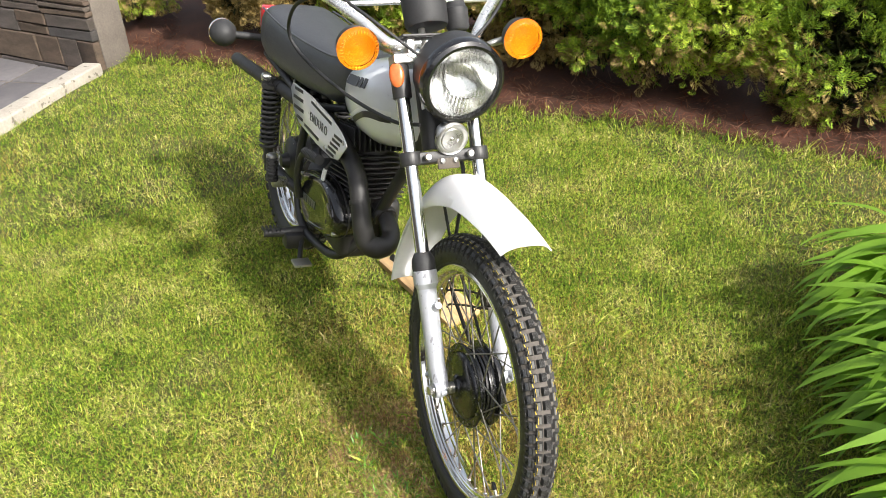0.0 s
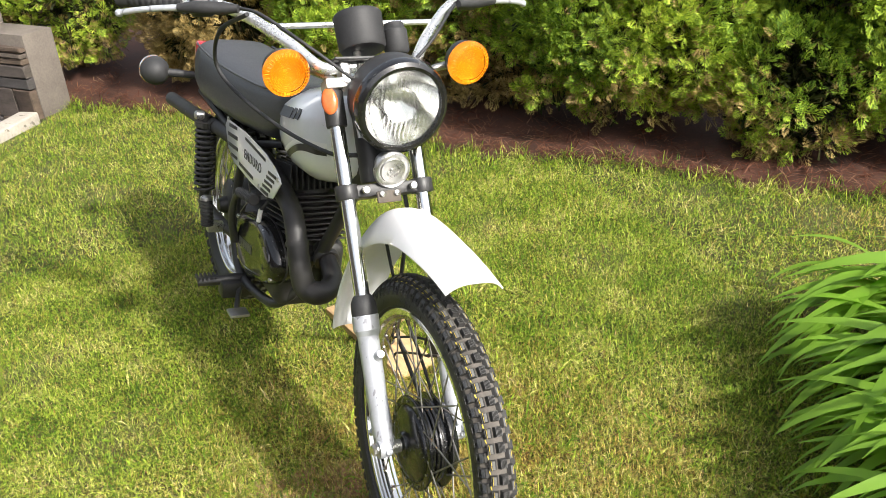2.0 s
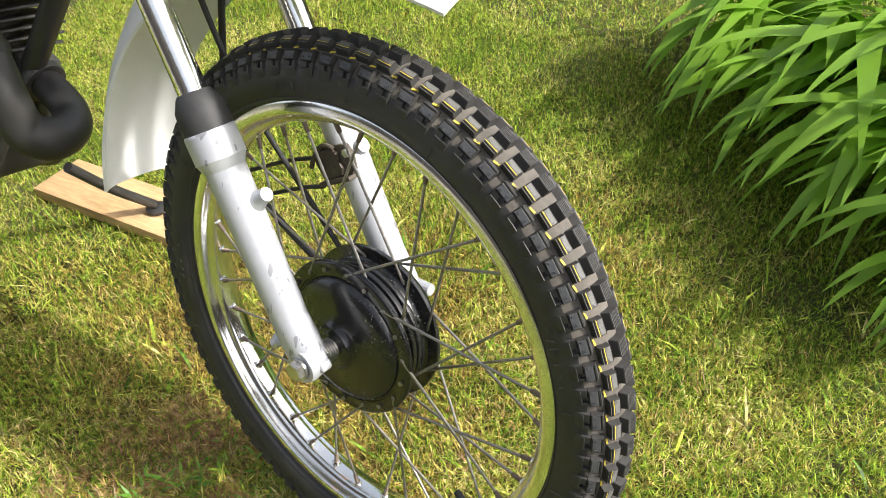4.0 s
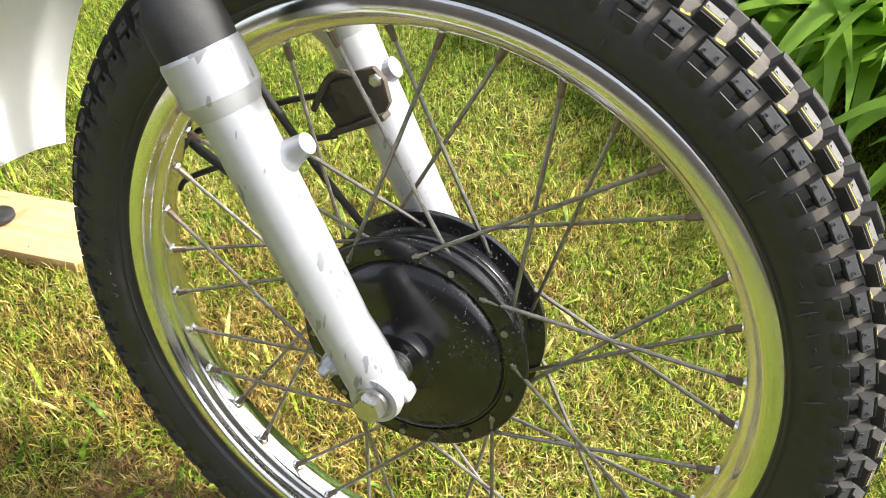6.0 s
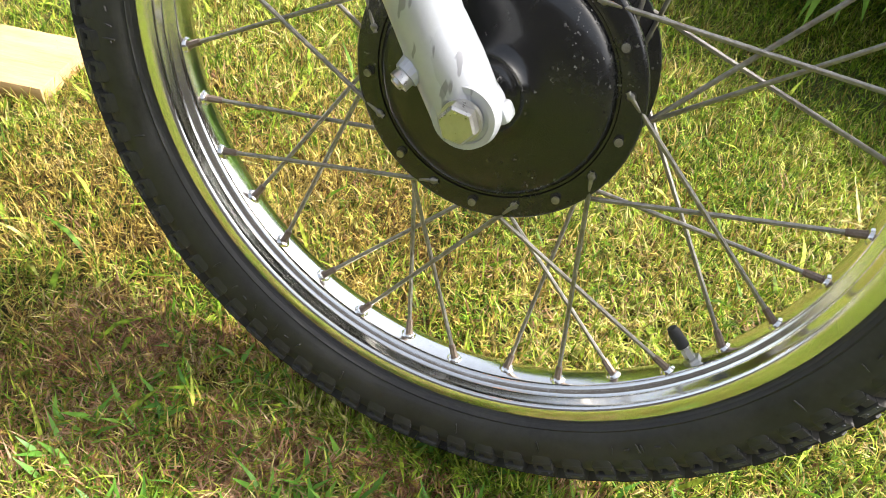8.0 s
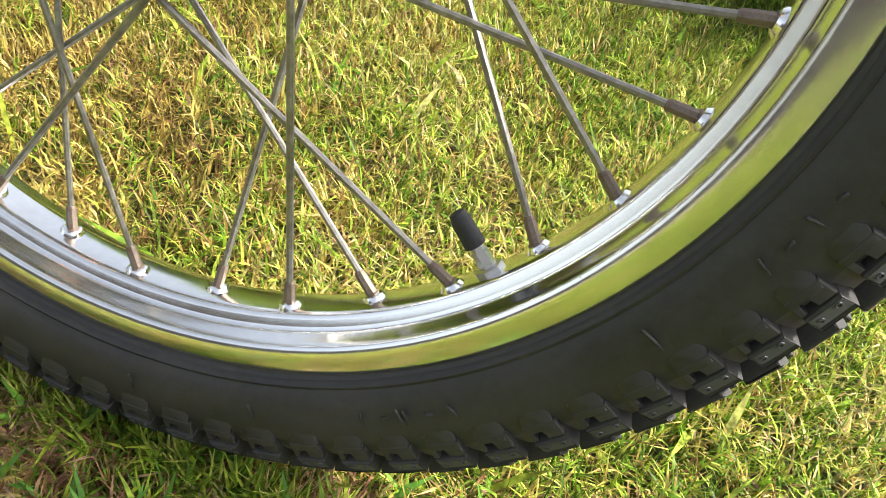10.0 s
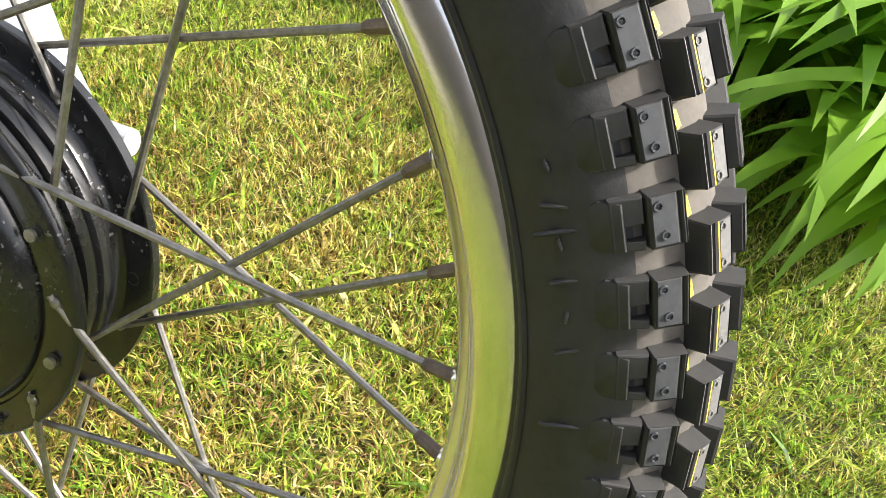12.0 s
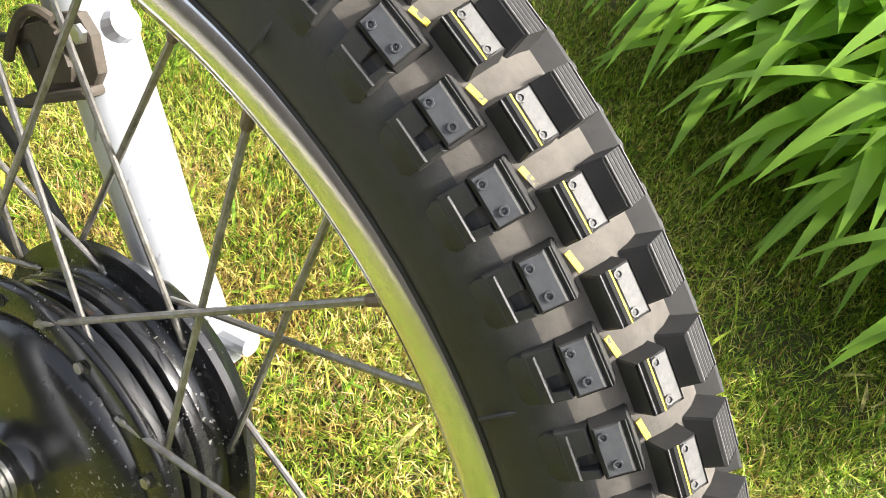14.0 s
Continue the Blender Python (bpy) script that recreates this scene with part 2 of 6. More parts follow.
_p.inputs["Base Color"].default_value, _p.inputs["Metallic"].default_value, _p.inputs["Roughness"].default_value = (0.9, 0.9, 0.9, 1), 1.0, 0.02


def clear(name, tint, rough, ribs=0.0, rib_scale=60):
    m, nt, p = material(name)
    p.inputs["Base Color"].default_value = (*tint, 1)
    p.inputs["Transmission Weight"].default_value, p.inputs["Roughness"].default_value, p.inputs["IOR"].default_value = 1.0, rough, 1.45
    if ribs:
        bump(nt, p, noise_out(nt, rib_scale, 1, 0.3), ribs, 0.001)
    return m


LENS = clear("lamp_glass", (0.97, 0.98, 0.97), 0.2, 0.12, 40)
AMBER = clear("amber_plastic", (1.0, 0.36, 0.008), 0.10, 0.15, 120)
BULB = worn("bulb_silver", (0.7, 0.7, 0.68), (0.85, 0.85, 0.82), 20, (0.05, 0.12), 1.0, bump_s=0.0)
AMBER_BACK = worn("amber_reflector_bowl", (0.72, 0.40, 0.10), (0.85, 0.52, 0.16), 60, (0.2, 0.3), 0.3, bump_s=0.1)
AMBER_RIB = worn("amber_rib", (0.62, 0.20, 0.006), (0.78, 0.30, 0.012), 60, (0.15, 0.25), bump_s=0.0, coat=0.4)


# ---- mesh helpers ----
def finish(name, bm, mat, smooth=True, angle=40):
    bmesh.ops.recalc_face_normals(bm, faces=bm.faces)
    me = bpy.data.meshes.new(name)
    bm.to_mesh(me)
    bm.free()
    for m in mat if isinstance(mat, (list, tuple)) else [mat]:
        me.materials.append(m)
    if smooth:
        me.shade_smooth()
        me.set_sharp_from_angle(angle=radians(angle))
    return me


def part(name, bm, mat, parent, label="", m=None, smooth=True, angle=40):
    """One mesh object under a thing or a part."""
    me = bm if isinstance(bm, bpy.types.Mesh) else finish(name, bm, mat, smooth, angle)
    ob = new(name, me)
    ob.parent = parent
    if m is not None:
        ob.matrix_basis = m
    if label:
        ob["label"] = label
    return ob


def lathe(profile, n=48, axis="X", m=None):
    """Turn (along, radius) points round an axis."""
    bm = bmesh.new()
    rings = []
    for a, r in profile:
        ring = []
        for k in range(n):
            c, s = math.cos(2 * math.pi * k / n), math.sin(2 * math.pi * k / n)
            p = {"X": (a, r * c, r * s), "Y": (r * s, a, r * c), "Z": (r * c, r * s, a)}[axis]
            ring.append(bm.verts.new(p))
        rings.append(ring)
    for r0, r1 in zip(rings, rings[1:]):
        for k in range(n):
            bm.faces.new((r0[k], r0[(k + 1) % n], r1[(k + 1) % n], r1[k]))
    bmesh.ops.remove_doubles(bm, verts=bm.verts, dist=1e-6)
    if m is not None:
        bm.transform(m)
    return bm


def smooth_path(pts, steps=8):
    """A Catmull-Rom curve through points."""
    pts = [Vector(p) for p in pts]
    if len(pts) == 2:
        return pts
    ext = [2 * pts[0] - pts[1], *pts, 2 * pts[-1] - pts[-2]]
    out = []
    for a, b, c, d in zip(ext, ext[1:], ext[2:], ext[3:]):
        for k in range(steps):
            t = k / steps
            out.append(0.5 * ((2 * b) + (c - a) * t + (2 * a - 5 * b + 4 * c - d) * t * t + (3 * b - a - 3 * c + d) * t ** 3))
    out.append(pts[-1])
    return out


def tube(pts, radius, n=12, steps=8, m=None, bm=None, caps=True):
    """A round bar along a smooth path; radius: one number, or one for each given point."""
    path = smooth_path(pts, steps)
    if isinstance(radius, (int, float)):
        rads = [radius] * len(path)
    else:
        at = np.linspace(0, len(radius) - 1, len(path))
        rads = np.interp(at, range(len(radius)), radius).tolist()
    bm = bm or bmesh.new()
    side = None
    rings = []
    for i, p in enumerate(path):
        d = (path[min(i + 1, len(path) - 1)] - path[max(i - 1, 0)]).normalized()
        if side is None:
            side = d.orthogonal().normalized()
        side = (side - d * side.dot(d)).normalized()
        up = d.cross(side)
        rings.append([bm.verts.new(p + rads[i] * (side * math.cos(2 * math.pi * k / n) + up * math.sin(2 * math.pi * k / n))) for k in range(n)])
    for r0, r1 in zip(rings, rings[1:]):
        for k in range(n):
            bm.faces.new((r0[k], r0[(k + 1) % n], r1[(k + 1) % n], r1[k]))
    if caps:
        bm.faces.new(rings[0])
        bm.faces.new(rings[-1])
    if m is not None:
        bm.transform(m)
    return bm


def block(size, at=(0, 0, 0), bevel=0.003, seg=2, m=None, bm=None):
    """A box with rounded edges."""
    b = bmesh.new()
    bmesh.ops.create_cube(b, size=1)
    bmesh.ops.scale(b, vec=size, verts=b.verts)
    if bevel:
        bmesh.ops.bevel(b, geom=b.edges[:], offset=bevel, segments=seg, affect="EDGES", profile=0.5)
    bmesh.ops.translate(b, vec=at, verts=b.verts)
    if m is not None:
        b.transform(m)
    return join(bm, b) if bm else b


def join(a, b):
    """Append bmesh b to bmesh a."""
    me = bpy.data.meshes.new("t")
    b.to_mesh(me)
    b.free()
    a.from_mesh(me)
    bpy.data.meshes.remove(me)
    return a


def slab(outline, thick, axis="X", bevel=0.002, m=None):
    """A flat outline, given as two coordinates, thickened along an axis about its middle."""
    bm = bmesh.new()
    put = {"X": lambda u, v, w: (w, u, v), "Y": lambda u, v, w: (u, w, v), "Z": lambda u, v, w: (u, v, w)}[axis]
    low = [bm.verts.new(put(u, v, -thick / 2)) for u, v in outline]
    top = [bm.verts.new(put(u, v, thick / 2)) for u, v in outline]
    bm.faces.new(low)
    bm.faces.new(top[::-1])
    n = len(outline)
    for k in range(n):
        bm.faces.new((low[k], top[k], top[(k + 1) % n], low[(k + 1) % n]))
    if bevel:
        edges = [e for e in bm.edges if all(v in low for v in e.verts) or all(v in top for v in e.verts)]
        bmesh.ops.bevel(bm, geom=edges, offset=bevel, segments=2, affect="EDGES", profile=0.5)
    if m is not None:
        bm.transform(m)
    return bm


def loft(rings, closed=False, caps=True, m=None):
    """Skin a row of rings (closed loops with the same number of points)."""
    bm = bmesh.new()
    vs = [[bm.verts.new(p) for p in ring] for ring in rings]
    n = len(vs[0])
    for r0, r1 in zip(vs, vs[1:]):
        for k in range(n):
            bm.faces.new((r0[k], r0[(k + 1) % n], r1[(k + 1) % n], r1[k]))
    if caps:
        bm.faces.new(vs[0])
        bm.faces.new(vs[-1])
    if m is not None:
        bm.transform(m)
    return bm


def bulk(name, verts, tris, mat):
    """A big mesh straight from arrays: verts (n, 3), tris (m, 3)."""
    me = bpy.data.meshes.new(name)
    me.vertices.add(len(verts))
    me.vertices.foreach_set("co", np.ascontiguousarray(verts, dtype=np.float32).ravel())
    me.loops.add(tris.size)
    me.loops.foreach_set("vertex_index", np.ascontiguousarray(tris, dtype=np.int32).ravel())
    me.polygons.add(len(tris))
    me.polygons.foreach_set("loop_start", np.arange(0, tris.size, 3, dtype=np.int32))
    me.update(calc_edges=True)
    me.materials.append(mat)
    return me


def thing(name, m, label, category, group=""):
    ob = new(name)
    ob.matrix_world = m
    ob.empty_display_size = 0.1
    return tagged(ob, label, category, group)


def writing(text, size, mat, parent, m, name="lettering", depth=0.0006, label="", spacing=1.0, shear=0.0):
    cu = bpy.data.curves.new("t", "FONT")
    cu.body, cu.size, cu.extrude, cu.align_x, cu.align_y, cu.space_character, cu.shear = text, size, depth, "CENTER", "CENTER", spacing, shear
    cu.offset = 0.0
    ob = bpy.data.objects.new("t", cu)
    scene.collection.objects.link(ob)
    bpy.context.view_layer.update()
    me = bpy.data.meshes.new_from_object(ob)
    bpy.data.objects.remove(ob)
    bpy.data.curves.remove(cu)
    me.materials.clear()
    me.materials.append(mat)
    return part(name, me, mat, parent, label, m)


def put_on(x_axis, y_axis, at):
    """The pose whose own x and y point along the given ways."""
    x = Vector(x_axis).normalized()
    z = x.cross(Vector(y_axis)).normalized()
    y = z.cross(x)
    return Matrix.Translation(at) @ Matrix((x, y, z)).transposed().to_4x4()


# ---- the garden ----
rng = np.random.default_rng(7)
BED_P, BED_N, BED_D = np.array((0.57, -4.13)), np.array((0.749, 0.663)), np.array((-0.663, 0.749))  # front edge of the planting bed
KERB_P, KERB_D, KERB_N = np.array((0.63, -3.80)), np.array((0.605, 0.796)), np.array((-0.796, 0.605))  # lawn side of the kerb


def wobble(p):
    """A slow random drift of a place, for ragged edges."""
    return 0.05 * np.sin(p[:, 0] * 9 + 1.3 * p[:, 1]) + 0.035 * np.sin(p[:, 0] * 23 - 17 * p[:, 1]) + 0.02 * np.sin(41 * p[:, 1] + 5 * p[:, 0])


def bed_side(p):
    return (p - BED_P) @ BED_N + wobble(p)


def kerb_side(p):
    return (p - KERB_P) @ KERB_N


n_side = 120
xs = np.concatenate((np.linspace(-400, -4, 12), np.linspace(-3.6, 2.4, n_side), np.linspace(3, 400, 12)))
ys = np.concatenate((np.linspace(-400, -6, 12), np.linspace(-5.5, 1.6, n_side), np.linspace(2, 400, 12)))
gx, gy = np.meshgrid(xs, ys)
gz = 0.004 * np.sin(gx * 7.1 + gy * 3) + 0.003 * np.sin(gy * 11 - gx * 5)
gz[(abs(gx) > 5) | (abs(gy) > 6)] = 0
sunk = ((gx - KERB_P[0]) * KERB_N[0] + (gy - KERB_P[1]) * KERB_N[1] < -0.06) & ((gx - KERB_P[0]) * KERB_D[0] + (gy - KERB_P[1]) * KERB_D[1] > -1.0) & (gx < 6) & (gy > -6) & (gy < 2)
gz[sunk] = -0.25
gv = np.stack((gx, gy, gz - 0.004), -1).reshape(-1, 3)
w = len(xs)
idx = (np.arange(len(ys) - 1)[:, None] * w + np.arange(w - 1)[None, :]).ravel()
gt = np.concatenate((np.stack((idx, idx + 1, idx + w + 1), 1), np.stack((idx, idx + w + 1, idx + w), 1)))
ground = new("ground", bulk("ground", gv, gt, THATCH))
ground.data.shade_smooth()
tagged(ground, "level lawn soil with yellow-green thatch, darkened as shade between the blades", "ground", kind="structure")


def blade_mesh(name, p, length, width, mat, tilt_lo, tilt_hi, curl, single=False, base_z=0.0):
    """Grass blades rooted at p: each leans its own way and curls over towards its tip."""
    n = len(p)
    az = rng.uniform(0, 2 * np.pi, n)
    tilt = rng.uniform(tilt_lo, tilt_hi, n)
    ln = length[0] + (length[1] - length[0]) * rng.beta(2, 2.6, n)
    wd = rng.uniform(*width, n)
    h = np.stack((np.cos(az), np.sin(az)), 1)
    s = np.stack((-np.sin(az + rng.normal(0, 0.5, n)), np.cos(az)), 1)
    root = np.concatenate((p, np.full((n, 1), base_z)), 1)

    def at(f, extra):
        t = tilt + extra
        return np.concatenate((h * (np.sin(t) * ln * f)[:, None], (np.cos(t) * ln * f)[:, None]), 1)

    side = np.concatenate((s, np.zeros((n, 1))), 1) * wd[:, None] / 2
    cu = rng.uniform(0, curl, n)
    mid = root + at(0.5, 0)
    tip = mid + at(0.5, cu)
    tip[:, 2] = np.maximum(tip[:, 2], 0.003)
    if single:
        v = np.stack((root - side, root + side, tip), 1)
        f = np.array(((0, 1, 2),))
    else:
        v = np.stack((root - side * 0.8, root + side * 0.8, mid + side, mid - side, tip), 1)
        f = np.array(((0, 1, 2), (0, 2, 3), (3, 2, 4)))
    k = v.shape[1]
    tris = (np.arange(n)[:, None, None] * k + f[None]).reshape(-1, 3)
    return bulk(name, v.reshape(-1, 3), tris, mat)


def scatter(n, x0, x1, y0, y1):
    return np.stack((rng.uniform(x0, x1, n), rng.uniform(y0, y1, n)), 1)


def tufted(p, amount=0.5):
    """Thin the scatter so that it stands in tufts."""
    f = 0.5 + 0.25 * np.sin(p[:, 0] * 61 + 3 * np.sin(p[:, 1] * 37)) + 0.25 * np.sin(p[:, 1] * 53 + 3 * np.sin(p[:, 0] * 29))
    g = 0.5 + 0.25 * np.sin(p[:, 0] * 190 + 3 * np.sin(p[:, 1] * 83)) + 0.25 * np.sin(p[:, 1] * 173 + 3 * np.sin(p[:, 0] * 97))
    f = np.clip(0.45 * f + 1.1 * g - 0.25, 0, 1)
    return p[rng.uniform(0, 1, len(p)) < 1 - amount + amount * f]


def straw_share(p):
    """How much of the lawn is straw-coloured: worn round the front wheel, and in patches."""
    x, y = p[:, 0], p[:, 1]
    worn_spot = 0.46 * np.exp(-((x + 0.12) / 0.5) ** 2 - ((y + 0.22) / 0.55) ** 2)
    patch = 0.5 + 0.5 * np.sin(x * 3.1 + 1.7 * np.sin(y * 2.3) + 0.8) * np.sin(y * 2.7 + 1.4 * np.sin(x * 2.9))
    tuft = 0.5 + 0.5 * np.sin(x * 27 + 2.5 * np.sin(y * 19)) * np.sin(y * 24 + 2.0 * np.sin(x * 17))
    return 0.11 + (worn_spot + 0.30 * patch ** 3) * (0.5 + tuft) - 0.30 * np.exp(-((x - 0.12) / 0.16) ** 2 - ((y + 0.02) / 0.3) ** 2)


def turf(name, p, length, width, single, label):
    dry = rng.uniform(0, 1, len(p)) < straw_share(p)
    for sel, mat, more in ((~dry, GRASS, label), (dry, STRAW, "dry straw-coloured blades among the lawn grass")):
        ob = new("lawn_grass", blade_mesh(name, p[sel], length, width, mat, 0.1, 1.35, 1.1, single=single))
        tagged(ob, more, "grass", kind="stuff")


def zone(p, x0, x1, y0, y1):
    return (p[:, 0] > x0) & (p[:, 0] < x1) & (p[:, 1] > y0) & (p[:, 1] < y1)


LAWN = "short mown lawn grass, green with yellow tips"
core = tufted(scatter(210000, -0.75, 0.36, -0.75, 0.45), 0.8)
core = core[np.hypot(core[:, 0] + 0.005, core[:, 1] / 3.0) > 0.018]
turf("lawn_core", core, (0.012, 0.042), (0.0009, 0.0021), False, LAWN)
near = tufted(scatter(790000, -1.5, 1.2, -1.9, 0.8), 0.8)
near = near[~zone(near, -0.75, 0.36, -0.75, 0.45)]
turf("lawn_near", near, (0.012, 0.040), (0.0014, 0.0030), True, LAWN)
far = tufted(scatter(720000, -2.7, 1.7, -4.4, 1.0), 0.75)
far = far[~zone(far, -1.5, 1.2, -1.9, 0.8)]
far = far[(bed_side(far) > 0) & (kerb_side(far) > 0.02)]
turf("lawn_far", far, (0.015, 0.048), (0.0020, 0.0040), True, LAWN)
wide = tufted(scatter(110000, -4.0, 4.0, -4.4, 4.0), 0.4)
wide = wide[~zone(wide, -2.7, 1.7, -4.4, 1.0)]
wide = wide[(bed_side(wide) > 0) & (kerb_side(wide) > 0.02)]
turf("lawn_wide", wide, (0.02, 0.055), (0.009, 0.016), True, LAWN)
fu = rng.uniform(-0.4, 6.5, 9000)
fringe = BED_P + fu[:, None] * BED_D
fringe = fringe + (rng.normal(0.0, 0.035, len(fu)) - wobble(fringe))[:, None] * BED_N
edge_tuft = new("edge_grass", blade_mesh("edge_grass", tufted(fringe, 0.9), (0.03, 0.10), (0.002, 0.0045), GRASS, 0.15, 1.2, 0.9))
tagged(edge_tuft, "longer ragged grass along the mulch edge", "grass", kind="stuff")
def clumps(n, per, spread, x0, x1, y0, y1):
    c = scatter(n, x0, x1, y0, y1)
    return (c[:, None] + rng.normal(0, spread, (n, per, 2))).reshape(-1, 2)


dead = np.concatenate((clumps(230, 60, 0.012, -0.02, 0.24, -0.40, 0.16), clumps(60, 40, 0.014, -0.6, 0.3, -0.6, 0.4)))
dead = dead[np.hypot(dead[:, 0] + 0.005, dead[:, 1] / 3.0) > 0.022]
dead_grass = new("dead_grass", blade_mesh("dead_grass", dead, (0.014, 0.040), (0.0009, 0.0020), DEAD, 0.5, 1.4, 0.9))
tagged(dead_grass, "reddish-brown withered grass round the tyre foot", "grass", kind="stuff")
lush = clumps(80, 8, 0.010, 0.0, 0.20, -0.28, 0.24)
lush = lush[np.hypot(lush[:, 0] + 0.005, lush[:, 1] / 3.0) > 0.022]
weed_leaves = new("weed_leaves", blade_mesh("weed_leaves", lush, (0.022, 0.050), (0.003, 0.0062), WEED, 0.45, 1.3, 0.6))
tagged(weed_leaves, "broad fresh green weed blades by the tyre", "grass", kind="stuff")
foot = np.stack((0.021 + np.abs(rng.normal(0, 0.008, 1100)), rng.uniform(-0.13, 0.13, 1100)), 1)
foot_grass = new("tall_grass", blade_mesh("tall_grass", foot, (0.018, 0.046), (0.0012, 0.0028), GRASS, 0.0, 0.9, 0.9))
tagged(foot_grass, "taller uncut blades against the tyre foot", "grass", kind="stuff")
weeds = tufted(scatter(2200, -0.9, 0.6, -1.0, 0.6), 0.9)
weed = new("coarse_grass", blade_mesh("coarse_grass", weeds, (0.035, 0.085), (0.003, 0.006), GRASS, 0.7, 1.45, 0.7))
tagged(weed, "broad green blades of coarse grass among the lawn", "grass", kind="stuff")

# planting bed: one raised sheet of bark with loose dry litter
bu = np.linspace(-2.2, 7.5, 420)
bv = np.linspace(0, 3.2, 26)
BU, BV = np.meshgrid(bu, bv)
bp = BED_P[None, None] + BU[..., None] * BED_D - BV[..., None] * BED_N
off = wobble(bp.reshape(-1, 2)).reshape(BU.shape) * np.exp(-BV * 4)
bp = bp - off[..., None] * BED_N
bz = 0.006 + 0.05 * (1 - np.exp(-BV * 2.5)) + 0.012 * np.sin(BU * 13 + BV * 9) * np.minimum(BV * 3, 1)
bverts = np.concatenate((bp, bz[..., None]), -1).reshape(-1, 3)
w = len(bu)
idx = (np.arange(len(bv) - 1)[:, None] * w + np.arange(w - 1)[None, :]).ravel()
bt = np.concatenate((np.stack((idx, idx + 1, idx + w + 1), 1), np.stack((idx, idx + w + 1, idx + w), 1)))
bed = new("planting_bed", bulk("planting_bed", bverts, bt, MULCH))
bed.data.shade_smooth()
tagged(bed, "red-brown bark mulch under the hedge", "mulch bed", kind="structure")
lu = rng.uniform(-1.6, 6.5, 16000)
lv = rng.uniform(0.0, 1.0, 16000) ** 1.2
lp = BED_P + lu[:, None] * BED_D - lv[:, None] * BED_N
litter_me = blade_mesh("bed_litter", lp, (0.03, 0.11), (0.002, 0.006), LITTER, 1.15, 1.55, 0.25, base_z=0.03)
litter = new("bed_litter", litter_me)
tagged(litter, "dry brown twigs and needles on the mulch", "leaf litter", kind="stuff")


# ---- hedge of conifers ----
def spray_template():
    """A flat fan of finger-like scaly twigs, 1 long, in the x-y plane."""
    v, f = [], []

    def finger(p, ang, ln, wd):
        d = np.array((math.cos(ang), math.sin(ang)))
        e = np.array((-d[1], d[0]))
        k = len(v)
        a = np.array(p)
        for q in (a, a + e * wd * 0.6 + d * ln * 0.92, a - e * wd * 0.6 + d * ln):
            v.append((*q, 0))
        f.append((k, k + 1, k + 2))

    finger((0, 0), 0.0, 1.0, 0.06)
    for i, x in enumerate((0.14, 0.36, 0.58)):
        for sgn in (-1, 1):
            ln = 0.58 - 0.11 * i
            ang = sgn * (0.70 - 0.06 * i)
            finger((x, 0), ang, ln, 0.066)
            g = 0.45 * ln
            finger((x + g * math.cos(ang), g * math.sin(ang)), ang - sgn * 0.62, ln * 0.52, 0.06)
    v = np.array(v)
    v[:, 2] = -0.30 * v[:, 0] ** 2 + 0.22 * np.abs(v[:, 1])
    return v, np.array(f)


SPRAY_V, SPRAY_F = spray_template()
TWIG_F = SPRAY_F[::3]


def sprays(name, p, out, size, mat, faces=None):
    """Fans of foliage at places p: they lie over one another like shingles and point outwards and up."""
    n = len(p)
    r = rng.normal(0, 1, (n, 3))
    d = 0.55 * out + 0.55 * r + np.array((0, 0, 0.30))
    d /= np.linalg.norm(d, axis=1)[:, None]
    s = np.cross(d, 0.6 * out + rng.normal(0, 0.5, (n, 3)) + np.array((-0.1, 0.3, 0.7)))
    s /= np.linalg.norm(s, axis=1)[:, None]
    u = np.cross(d, s)
    z = rng.uniform(*size, n)[:, None, None]
    v = p[:, None] + z * (SPRAY_V[None, :, :1] * d[:, None] + SPRAY_V[None, :, 1:2] * s[:, None] + SPRAY_V[None, :, 2:] * u[:, None])
    t = (np.arange(n)[:, None, None] * len(SPRAY_V) + (SPRAY_F if faces is None else faces)[None]).reshape(-1, 3)
    return bulk(name, v.reshape(-1, 3), t, mat)


